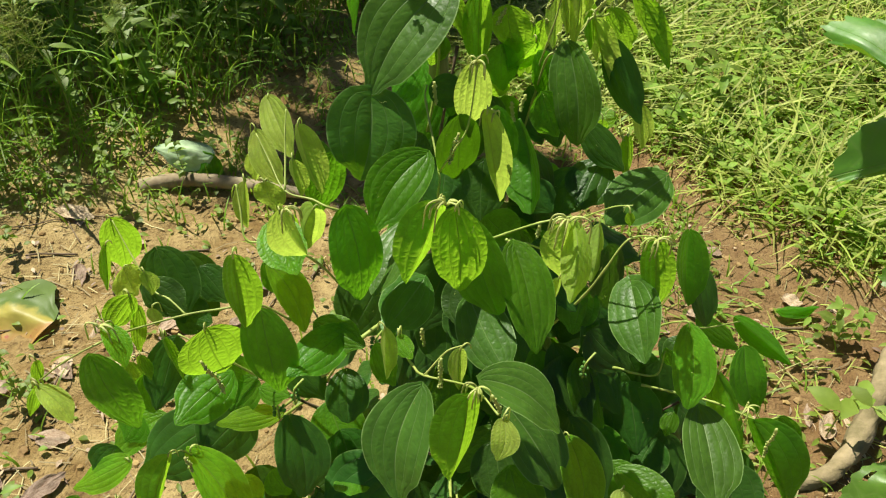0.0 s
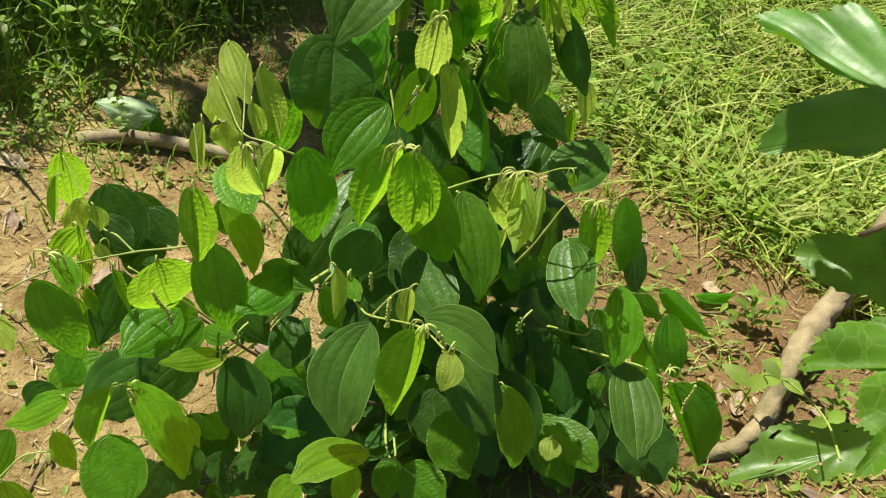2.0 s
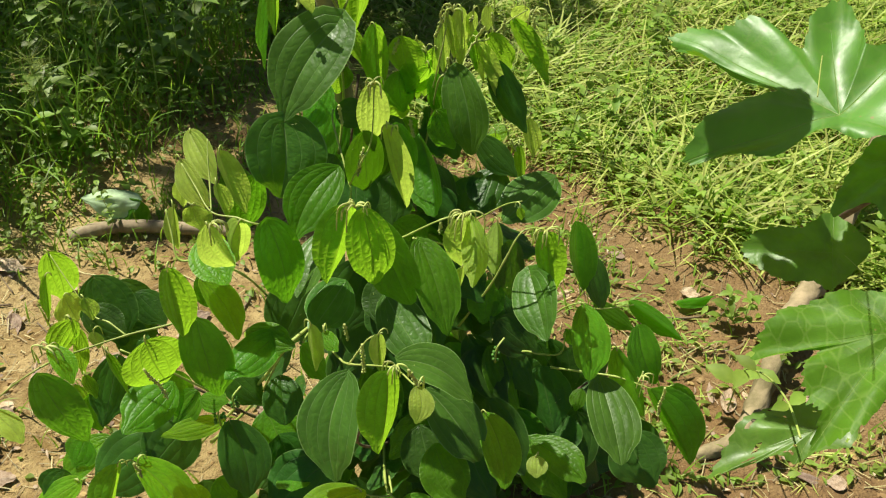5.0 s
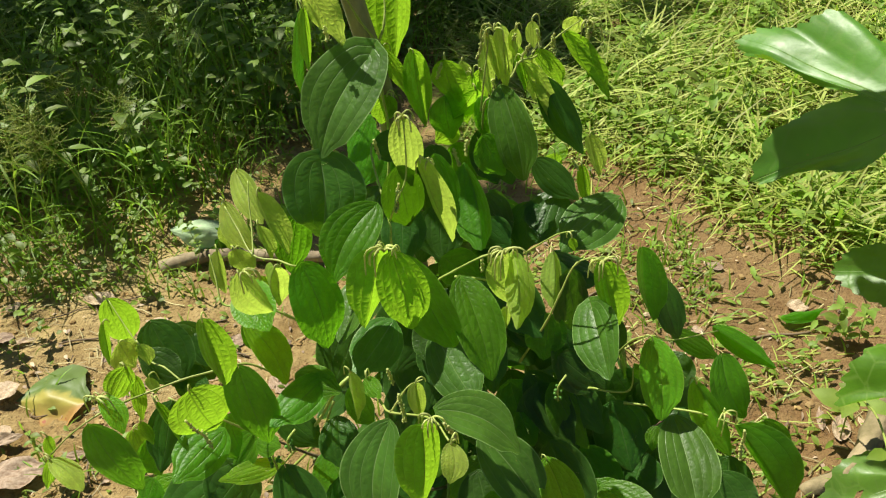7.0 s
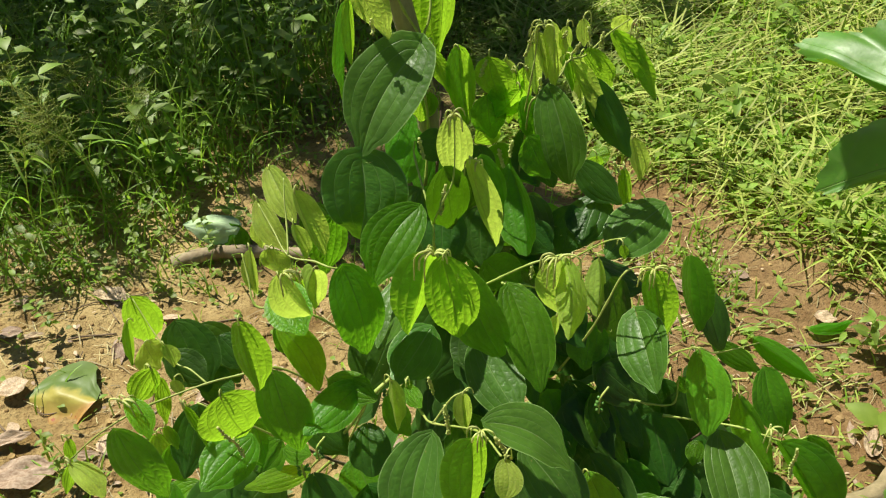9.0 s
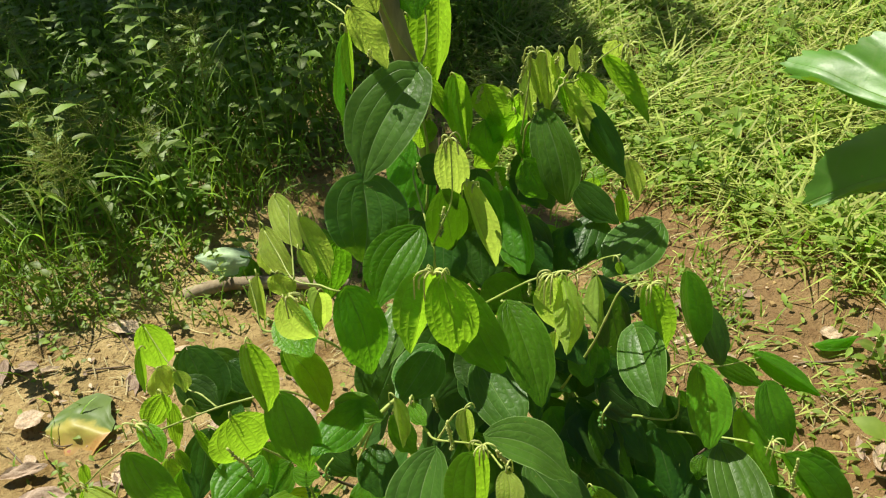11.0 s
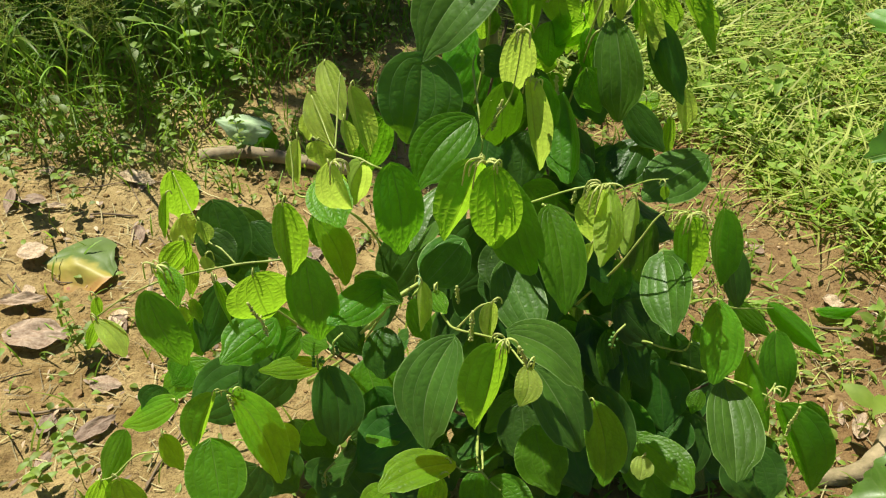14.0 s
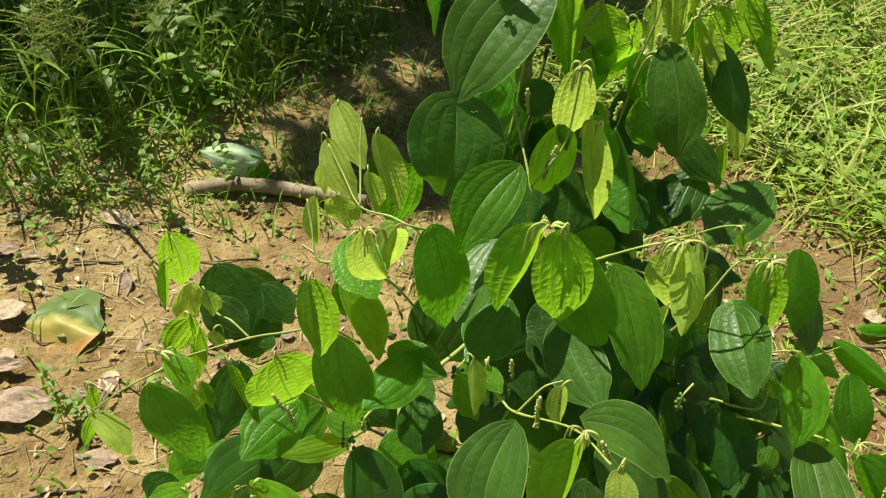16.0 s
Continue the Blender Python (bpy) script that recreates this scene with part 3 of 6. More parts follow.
pepper_leaf("bright", "oval", (-0.381, 0.864, 0.524), (-0.381, 0.867, 0.430), 0.054, (0.42, -0.91, -0.03), -0.08, 0.02)
pepper_leaf("mid", "oval", (-0.342, 0.642, 0.506), (-0.298, 0.615, 0.403), 0.071, (-0.02, -0.99, 0.08), 0.03, 0.02)
pepper_leaf("young", "oval", (-0.427, 0.651, 0.429), (-0.384, 0.622, 0.398), 0.033, (0.40, -0.34, 0.85), -0.11, -0.26)
pepper_leaf("bright", "oval", (-0.337, 0.682, 0.516), (-0.307, 0.645, 0.485), 0.032, (0.36, -0.41, 0.84), -0.13, -0.26)
pepper_leaf("bright", "oval", (-0.210, 0.663, 0.537), (-0.196, 0.670, 0.454), 0.086, (0.52, -0.86, 0.02), 0.03, 0.02)
pepper_leaf("deep", "oval", (0.048, 0.598, 0.532), (0.030, 0.515, 0.423), 0.087, (-0.40, -0.70, 0.60), 0.15, -0.26)
pepper_leaf("bright", "oval", (0.095, 0.533, 0.603), (0.084, 0.510, 0.483), 0.069, (0.36, -0.92, 0.14), -0.02, 0.61)
pepper_leaf("young", "oval", (0.127, 0.496, 0.621), (0.123, 0.467, 0.593), 0.030, (-0.11, -0.69, 0.72), -0.17, -0.26)
pepper_leaf("deep", "oval", (0.111, 0.573, 0.584), (0.203, 0.545, 0.532), 0.069, (0.44, -0.18, 0.88), -0.20, -0.26)
pepper_leaf("bright", "oval", (0.244, 0.628, 0.400), (0.261, 0.536, 0.352), 0.060, (0.17, -0.43, 0.89), -0.11, -0.26)
pepper_leaf("deep", "oval", (0.426, 0.684, 0.400), (0.433, 0.560, 0.358), 0.083, (0.10, -0.31, 0.95), -0.02, -0.26)
pepper_leaf("bright", "oval", (0.401, 0.746, 0.493), (0.403, 0.669, 0.417), 0.060, (-0.14, -0.70, 0.70), -0.10, -0.26)
pepper_leaf("mid", "oval", (0.530, 0.813, 0.378), (0.561, 0.759, 0.296), 0.063, (0.15, -0.80, 0.58), 0.15, -0.26)
pepper_leaf("mid", "oval", (0.539, 0.722, 0.319), (0.619, 0.672, 0.186), 0.098, (-0.49, -0.87, 0.03), -0.12, 0.70)
pepper_leaf("deep", "heart", (0.322, 0.777, 0.528), (0.332, 0.683, 0.490), 0.078, (-0.62, -0.60, 0.50), -0.03, -0.26)
pepper_leaf("bright", "oval", (0.331, 0.768, 0.616), (0.352, 0.756, 0.512), 0.060, (-0.30, -0.95, -0.05), -0.02, 0.70)
pepper_leaf("mid", "oval", (0.398, 0.838, 0.578), (0.413, 0.795, 0.482), 0.063, (-0.67, -0.71, 0.21), 0.03, 0.70)
pepper_leaf("young", "oval", (0.275, 0.833, 0.586), (0.269, 0.787, 0.527), 0.042, (0.29, -0.77, 0.56), -0.03, 0.70)
pepper_leaf("deep", "oval", (0.162, 0.640, 0.444), (0.229, 0.573, 0.369), 0.076, (0.18, -0.66, 0.73), -0.05, -0.26)
pepper_leaf("bright", "oval", (-0.263, 0.596, 0.371), (-0.288, 0.562, 0.283), 0.055, (0.58, -0.80, 0.15), 0.12, 0.70)
pepper_leaf("bright", "oval", (-0.246, 0.623, 0.342), (-0.166, 0.547, 0.252), 0.079, (0.72, -0.06, 0.69), -0.06, -0.26)
pepper_leaf("deep", "heart", (0.043, 0.943, 0.843), (-0.029, 0.878, 0.738), 0.104, (-0.21, -0.76, 0.62), 0.08, -0.26)
pepper_leaf("young", "oval", (-0.086, 0.743, 0.667), (-0.098, 0.760, 0.588), 0.048, (-0.43, -0.90, -0.12), 0.13, 0.70)
pepper_leaf("bright", "oval", (-0.141, 0.787, 0.606), (-0.105, 0.717, 0.585), 0.062, (-0.10, -0.33, 0.94), 0.05, -0.26)
pepper_leaf("young", "oval", (-0.185, 0.833, 0.627), (-0.182, 0.811, 0.571), 0.031, (0.66, -0.69, 0.29), 0.07, 0.70)
pepper_leaf("young", "oval", (0.198, 0.704, 0.694), (0.216, 0.714, 0.599), 0.052, (0.22, -0.97, -0.06), 0.12, 0.70)
pepper_leaf("young", "oval", (0.211, 0.717, 0.688), (0.209, 0.651, 0.627), 0.047, (-0.09, -0.67, 0.73), -0.12, 0.70)
pepper_leaf("dark", "oval", (0.433, 0.857, 0.503), (0.456, 0.806, 0.431), 0.057, (0.47, -0.64, 0.60), 0.07, -0.26)
pepper_leaf("bright", "oval", (0.480, 0.766, 0.374), (0.525, 0.698, 0.289), 0.066, (0.21, -0.70, 0.68), -0.01, 0.70)
pepper_leaf("mid", "oval", (0.320, 0.623, 0.337), (0.383, 0.553, 0.332), 0.058, (-0.14, -0.21, 0.97), -0.09, -0.26)
pepper_leaf("young", "oval", (0.308, 0.571, 0.375), (0.306, 0.547, 0.359), 0.031, (-0.22, -0.52, 0.82), -0.06, -0.26)
pepper_leaf("bright", "oval", (0.063, 0.531, 0.374), (-0.022, 0.471, 0.389), 0.060, (0.08, 0.15, 0.99), 0.13, -0.26)
pepper_leaf("dark", "oval", (-0.123, 0.674, 0.353), (-0.099, 0.607, 0.266), 0.076, (0.20, -0.75, 0.64), -0.11, -0.26)
pepper_leaf("dark", "oval", (-0.054, 0.754, 0.359), (-0.047, 0.694, 0.318), 0.064, (0.08, -0.56, 0.82), -0.00, -0.26)
pepper_leaf("mid", "oval", (-0.333, 0.758, 0.226), (-0.407, 0.719, 0.173), 0.060, (-0.34, -0.47, 0.82), 0.04, -0.26)
pepper_leaf("young", "flat", (-0.160, 0.834, 0.628), (-0.147, 0.822, 0.591), 0.057, (-0.46, -0.88, 0.12))
pepper_leaf("mid", "flat", (-0.078, 0.880, 0.644), (-0.096, 0.849, 0.566), 0.056, (0.34, -0.90, 0.28))
pepper_leaf("dark", "flat", (-0.116, 0.930, 0.627), (-0.085, 0.883, 0.559), 0.058, (0.04, -0.81, 0.58))
pepper_leaf("mid", "flat", (-0.157, 0.782, 0.541), (-0.126, 0.770, 0.497), 0.045, (0.65, -0.49, 0.58))
pepper_leaf("young", "flat", (-0.345, 0.786, 0.511), (-0.329, 0.774, 0.474), 0.056, (0.87, -0.21, 0.45))
pepper_leaf("bright", "fold", (-0.376, 0.819, 0.520), (-0.378, 0.794, 0.456), 0.017, (0.63, -0.73, 0.26))
pepper_leaf("dark", "flat", (-0.318, 0.840, 0.495), (-0.279, 0.781, 0.413), 0.082, (0.26, -0.72, 0.64))
pepper_leaf("dark", "flat", (-0.300, 0.864, 0.461), (-0.244, 0.817, 0.391), 0.083, (0.25, -0.70, 0.67))
pepper_leaf("dark", "flat", (-0.327, 0.801, 0.468), (-0.271, 0.777, 0.438), 0.053, (0.12, -0.64, 0.76))
pepper_leaf("bright", "flat", (-0.328, 0.748, 0.499), (-0.362, 0.729, 0.448), 0.040, (0.31, -0.94, 0.14))
pepper_leaf("bright", "flat", (-0.436, 0.680, 0.445), (-0.438, 0.667, 0.413), 0.016, (0.63, -0.74, 0.26))
pepper_leaf("bright", "flat", (-0.432, 0.660, 0.422), (-0.448, 0.641, 0.379), 0.018, (0.53, -0.83, 0.16))
pepper_leaf("bright", "fold", (-0.266, 0.676, 0.505), (-0.246, 0.655, 0.446), 0.017, (0.09, -0.93, 0.37))
pepper_leaf("mid", "flat", (-0.195, 0.680, 0.436), (-0.247, 0.604, 0.430), 0.069, (0.34, -0.30, 0.89))
pepper_leaf("dark", "flat", (-0.272, 0.721, 0.451), (-0.295, 0.662, 0.373), 0.059, (0.27, -0.81, 0.53))
pepper_leaf("bright", "flat", (-0.312, 0.698, 0.442), (-0.301, 0.685, 0.408), 0.020, (0.05, -0.93, 0.36))
pepper_leaf("dark", "flat", (-0.268, 0.855, 0.449), (-0.226, 0.824, 0.413), 0.051, (0.20, -0.62, 0.76))
pepper_leaf("bright", "flat", (-0.324, 0.753, 0.474), (-0.326, 0.727, 0.410), 0.022, (0.67, -0.70, 0.26))
pepper_leaf("mid", "flat", (-0.211, 0.746, 0.386), (-0.192, 0.711, 0.316), 0.057, (0.50, -0.71, 0.50))
pepper_leaf("mid", "flat", (-0.263, 0.563, 0.311), (-0.230, 0.482, 0.260), 0.082, (0.32, -0.41, 0.86))
pepper_leaf("bright", "flat", (-0.339, 0.579, 0.284), (-0.311, 0.562, 0.231), 0.033, (0.78, -0.34, 0.52))
pepper_leaf("mid", "flat", (-0.417, 0.614, 0.229), (-0.445, 0.561, 0.158), 0.045, (-0.07, -0.79, 0.61))
pepper_leaf("bright", "flat", (-0.405, 0.550, 0.205), (-0.388, 0.519, 0.134), 0.065, (0.01, -0.92, 0.40))
pepper_leaf("bright", "flat", (-0.432, 0.548, 0.202), (-0.448, 0.524, 0.150), 0.032, (0.63, -0.76, 0.15))
pepper_leaf("bright", "flat", (-0.355, 0.665, 0.245), (-0.445, 0.652, 0.186), 0.050, (-0.42, -0.51, 0.75))
pepper_leaf("dark", "flat", (-0.237, 0.708, 0.286), (-0.340, 0.654, 0.217), 0.102, (-0.09, -0.72, 0.69))
pepper_leaf("dark", "flat", (-0.190, 0.708, 0.313), (-0.255, 0.663, 0.253), 0.091, (0.00, -0.80, 0.60))
pepper_leaf("mid", "flat", (-0.364, 0.745, 0.244), (-0.386, 0.722, 0.205), 0.061, (-0.28, -0.75, 0.60))
pepper_leaf("young", "fold", (0.087, 0.595, 0.605), (0.090, 0.577, 0.555), 0.026, (0.12, -0.93, 0.35))
pepper_leaf("young", "fold", (0.004, 0.645, 0.576), (0.006, 0.612, 0.524), 0.027, (-0.48, -0.74, 0.46))
pepper_leaf("bright", "flat", (0.019, 0.661, 0.547), (0.037, 0.637, 0.535), 0.023, (0.01, -0.46, 0.89))
pepper_leaf("deep", "flat", (0.107, 0.751, 0.523), (0.160, 0.652, 0.485), 0.072, (-0.16, -0.42, 0.89))
pepper_leaf("dark", "flat", (0.151, 0.638, 0.367), (0.164, 0.571, 0.322), 0.074, (-0.10, -0.57, 0.82))
pepper_leaf("mid", "flat", (0.167, 0.589, 0.386), (0.201, 0.522, 0.340), 0.071, (-0.01, -0.57, 0.82))
pepper_leaf("mid", "flat", (-0.082, 0.758, 0.274), (-0.047, 0.690, 0.226), 0.085, (0.03, -0.56, 0.83))
pepper_leaf("dark", "flat", (-0.005, 0.811, 0.506), (-0.053, 0.750, 0.426), 0.095, (0.08, -0.81, 0.58))
pepper_leaf("dark", "flat", (0.081, 0.806, 0.540), (0.042, 0.745, 0.460), 0.101, (0.04, -0.80, 0.60))
pepper_leaf("deep", "flat", (0.048, 0.765, 0.541), (0.001, 0.683, 0.528), 0.068, (0.33, -0.33, 0.89))
pepper_leaf("mid", "flat", (-0.048, 0.716, 0.492), (-0.113, 0.641, 0.488), 0.057, (0.29, -0.30, 0.91))
pepper_leaf("mid", "flat", (-0.089, 0.733, 0.483), (-0.022, 0.683, 0.499), 0.045, (-0.43, -0.31, 0.85))
pepper_leaf("dark", "flat", (-0.137, 0.752, 0.389), (-0.075, 0.720, 0.335), 0.054, (0.26, -0.67, 0.70))
pepper_leaf("mid", "flat", (-0.010, 0.677, 0.507), (0.019, 0.658, 0.455), 0.039, (0.69, -0.47, 0.55))
pepper_leaf("dark", "flat", (0.086, 0.779, 0.481), (0.086, 0.715, 0.410), 0.085, (0.02, -0.74, 0.67))
pepper_leaf("dark", "flat", (0.013, 0.648, 0.281), (-0.076, 0.601, 0.220), 0.106, (-0.20, -0.62, 0.76))
pepper_leaf("young", "fold", (0.200, 0.689, 0.628), (0.198, 0.678, 0.600), 0.023, (0.41, -0.86, 0.31))
pepper_leaf("mid", "fold", (0.576, 0.730, 0.325), (0.616, 0.705, 0.266), 0.041, (-0.34, -0.93, 0.16))
pepper_leaf("mid", "fold", (0.544, 0.890, 0.360), (0.631, 0.835, 0.318), 0.041, (-0.13, -0.73, 0.67))
pepper_leaf("mid", "flat", (0.464, 0.854, 0.394), (0.540, 0.839, 0.344), 0.035, (0.31, -0.67, 0.67))
pepper_leaf("dark", "flat", (0.254, 0.669, 0.380), (0.304, 0.589, 0.304), 0.075, (-0.19, -0.73, 0.65))
pepper_leaf("mid", "flat", (0.320, 0.650, 0.311), (0.365, 0.563, 0.272), 0.076, (-0.32, -0.52, 0.79))
pepper_leaf("mid", "flat", (0.266, 0.749, 0.408), (0.315, 0.700, 0.322), 0.061, (0.51, -0.59, 0.62))
pepper_leaf("dark", "flat", (0.279, 0.764, 0.453), (0.341, 0.738, 0.407), 0.065, (0.11, -0.80, 0.59))
pepper_leaf("deep", "flat", (0.381, 0.937, 0.594), (0.287, 0.849, 0.578), 0.081, (0.17, -0.36, 0.92))
pepper_leaf("dark", "flat", (0.297, 0.978, 0.583), (0.266, 0.914, 0.545), 0.072, (-0.07, -0.49, 0.87))
pepper_leaf("mid", "flat", (0.418, 0.726, 0.330), (0.408, 0.703, 0.305), 0.027, (-0.29, -0.64, 0.71))
pepper_leaf("dark", "flat", (0.502, 0.689, 0.255), (0.535, 0.619, 0.206), 0.099, (-0.32, -0.64, 0.70))
pepper_leaf("mid", "flat", (0.390, 0.734, 0.429), (0.378, 0.742, 0.454), 0.020, (-0.24, -0.95, 0.19))
pepper_leaf("bright", "flat", (0.290, 0.776, 0.659), (0.293, 0.772, 0.640), 0.012, (-0.14, -0.97, 0.18))
pepper_leaf("mid", "flat", (0.116, 0.516, 0.368), (0.171, 0.474, 0.349), 0.061, (-0.12, -0.53, 0.84))
pepper_leaf("bright", "flat", (0.049, 0.507, 0.377), (0.040, 0.458, 0.353), 0.037, (0.20, -0.45, 0.87))
pepper_leaf("mid", "flat", (0.099, 0.538, 0.349), (0.096, 0.493, 0.315), 0.039, (0.01, -0.61, 0.79))
pepper_leaf("bright", "flat", (-0.015, 0.509, 0.323), (-0.057, 0.491, 0.276), 0.058, (-0.60, -0.40, 0.69))
pepper_leaf("mid", "flat", (0.156, 0.668, 0.354), (0.106, 0.632, 0.303), 0.051, (-0.37, -0.55, 0.75))
pepper_leaf("dark", "flat", (0.043, 0.895, 0.744), (0.088, 0.891, 0.736), 0.043, (0.01, -0.81, 0.59))
pepper_leaf("mid", "flat", (0.123, 0.858, 0.743), (0.144, 0.835, 0.672), 0.046, (-0.62, -0.78, 0.08))
pepper_leaf("mid", "flat", (0.124, 0.823, 0.601), (0.171, 0.817, 0.562), 0.061, (0.06, -0.97, 0.23))
pepper_leaf("dark", "flat", (0.183, 0.894, 0.602), (0.218, 0.871, 0.574), 0.051, (-0.09, -0.81, 0.58))
pepper_leaf("young", "flat", (-0.022, 0.965, 0.936), (0.013, 0.949, 0.861), 0.069, (-0.57, -0.81, -0.10))
pepper_leaf("young", "flat", (-0.016, 1.018, 0.955), (0.003, 1.009, 0.913), 0.051, (-0.30, -0.95, 0.06))
pepper_leaf("mid", "arch", (0.048, 1.053, 0.966), (0.055, 1.006, 0.904), 0.061, (0.03, -0.79, 0.61))
pepper_leaf("bright", "fold", (0.085, 1.058, 0.922), (0.076, 1.024, 0.797), 0.074, (0.56, -0.81, 0.18))
pepper_leaf("bright", "fold", (-0.034, 0.978, 0.903), (-0.036, 0.956, 0.824), 0.019, (0.45, -0.87, 0.22))
pepper_leaf("bright", "flat", (0.040, 1.075, 0.880), (0.042, 1.059, 0.821), 0.049, (0.25, -0.93, 0.26))
pepper_leaf("bright", "fold", (-0.043, 1.012, 0.882), (-0.054, 0.978, 0.760), 0.018, (0.63, -0.76, 0.15))
pepper_leaf("bright", "flat", (0.056, 1.026, 0.815), (0.085, 1.010, 0.747), 0.041, (-0.58, -0.81, -0.06))
pepper_leaf("bright", "flat", (0.055, 1.013, 0.749), (0.044, 1.002, 0.710), 0.046, (0.56, -0.82, 0.06))
pepper_leaf("bright", "fold", (0.100, 1.003, 0.818), (0.108, 0.975, 0.716), 0.048, (0.03, -0.96, 0.27))
pepper_leaf("bright", "arch", (0.140, 1.023, 0.792), (0.154, 1.006, 0.732), 0.062, (-0.53, -0.84, 0.10))
pepper_leaf("bright", "fold", (0.182, 1.015, 0.748), (0.149, 1.007, 0.705), 0.066, (0.25, -0.97, -0.01))
pepper_leaf("bright", "flat", (0.192, 1.050, 0.760), (0.180, 1.030, 0.689), 0.038, (0.53, -0.84, 0.14))
pepper_leaf("bright", "flat", (0.146, 1.045, 0.706), (0.138, 1.036, 0.673), 0.051, (0.66, -0.75, 0.04))
pepper_leaf("bright", "flat", (0.152, 1.024, 0.679), (0.118, 1.025, 0.657), 0.039, (-0.02, -1.00, -0.01))
pepper_leaf("young", "fold", (0.202, 0.986, 0.842), (0.212, 0.970, 0.784), 0.024, (-0.31, -0.93, 0.20))
pepper_leaf("young", "fold", (0.220, 0.983, 0.854), (0.224, 0.961, 0.775), 0.037, (0.12, -0.96, 0.27))
pepper_leaf("young", "flat", (0.239, 0.991, 0.847), (0.237, 0.982, 0.813), 0.021, (0.29, -0.93, 0.23))
pepper_leaf("young", "flat", (0.262, 1.006, 0.849), (0.264, 0.997, 0.815), 0.020, (0.14, -0.95, 0.27))
pepper_leaf("bright", "arch", (0.272, 1.001, 0.809), (0.299, 0.988, 0.756), 0.051, (-0.71, -0.68, -0.20))
pepper_leaf("young", "fold", (0.249, 0.992, 0.798), (0.282, 0.969, 0.711), 0.042, (-0.66, -0.75, -0.05))
pepper_leaf("bright", "fold", (0.315, 1.069, 0.798), (0.379, 1.046, 0.695), 0.047, (-0.47, -0.88, -0.10))
pepper_leaf("young", "flat", (0.337, 1.092, 0.812), (0.327, 1.086, 0.786), 0.039, (0.43, -0.90, 0.03))
pepper_leaf("young", "fold", (0.197, 1.007, 0.820), (0.202, 0.988, 0.752), 0.026, (0.01, -0.96, 0.27))
pepper_leaf("bright", "fold", (0.237, 1.006, 0.817), (0.249, 0.989, 0.753), 0.029, (-0.41, -0.90, 0.17))
pepper_leaf("young", "fold", (0.263, 1.014, 0.794), (0.266, 0.997, 0.733), 0.030, (0.13, -0.95, 0.27))
pepper_leaf("bright", "flat", (0.179, 1.036, 0.759), (0.168, 1.017, 0.692), 0.042, (0.48, -0.86, 0.16))
pepper_leaf("bright", "flat", (0.300, 1.032, 0.618), (0.287, 1.018, 0.571), 0.042, (0.39, -0.91, 0.15))
pepper_leaf("young", "flat", (0.165, 1.057, 0.771), (0.175, 1.045, 0.726), 0.034, (-0.53, -0.84, 0.10))
pepper_leaf("bright", "fold", (0.337, 1.082, 0.782), (0.351, 1.067, 0.725), 0.032, (-0.54, -0.84, 0.10))
pepper_leaf("young", "fold", (-0.170, 0.879, 0.649), (-0.176, 0.863, 0.606), 0.036, (0.64, -0.74, 0.20))
pepper_leaf("young", "fold", (-0.125, 0.847, 0.656), (-0.116, 0.830, 0.609), 0.034, (-0.44, -0.87, 0.23))
pepper_leaf("bright", "flat", (-0.128, 0.808, 0.598), (-0.130, 0.785, 0.540), 0.044, (0.69, -0.68, 0.24))
pepper_leaf("dark", "flat", (0.276, 0.994, 0.767), (0.327, 0.938, 0.677), 0.047, (-0.27, -0.88, 0.39))
pepper_leaf("young", "fold", (0.356, 1.055, 0.631), (0.369, 1.036, 0.565), 0.041, (-0.47, -0.87, 0.15))
pepper_leaf("bright", "flat", (0.320, 1.045, 0.619), (0.287, 1.049, 0.601), 0.036, (-0.46, -0.46, 0.76))
pepper_leaf("bright", "fold", (0.342, 1.028, 0.596), (0.349, 1.008, 0.528), 0.023, (-0.07, -0.96, 0.28))
pepper_leaf("dark", "flat", (0.267, 0.993, 0.634), (0.327, 0.956, 0.585), 0.048, (-0.06, -0.84, 0.55))
pepper_leaf("dark", "flat", (0.071, 0.888, 0.645), (0.067, 0.832, 0.583), 0.070, (-0.26, -0.70, 0.66))
pepper_leaf("dark", "flat", (0.121, 0.911, 0.623), (0.121, 0.854, 0.561), 0.072, (0.04, -0.74, 0.67))
pepper_leaf("dark", "flat", (0.148, 0.843, 0.532), (0.198, 0.808, 0.491), 0.065, (-0.08, -0.81, 0.59))
pepper_leaf("dark", "flat", (0.220, 0.849, 0.476), (0.267, 0.806, 0.425), 0.068, (-0.05, -0.78, 0.63))
pepper_leaf("dark", "flat", (0.340, 0.842, 0.462), (0.360, 0.788, 0.401), 0.068, (-0.27, -0.76, 0.59))
pepper_leaf("dark", "flat", (0.258, 0.968, 0.574), (0.237, 0.919, 0.522), 0.069, (-0.14, -0.70, 0.70))
pepper_leaf("dark", "flat", (0.016, 0.905, 0.607), (0.034, 0.855, 0.552), 0.069, (0.08, -0.73, 0.68))
pepper_leaf("dark", "flat", (0.206, 0.767, 0.386), (0.262, 0.713, 0.324), 0.085, (-0.08, -0.79, 0.61))
pepper_leaf("dark", "flat", (0.366, 0.789, 0.312), (0.387, 0.718, 0.233), 0.090, (-0.06, -0.75, 0.66))
pepper_leaf("dark", "flat", (0.426, 0.738, 0.254), (0.414, 0.664, 0.173), 0.090, (-0.24, -0.70, 0.68))
pepper_leaf("dark", "flat", (-0.059, 0.718, 0.258), (-0.014, 0.649, 0.179), 0.097, (0.10, -0.72, 0.69))
pepper_leaf("dark", "flat", (0.122, 0.774, 0.399), (0.159, 0.710, 0.327), 0.085, (-0.02, -0.75, 0.66))
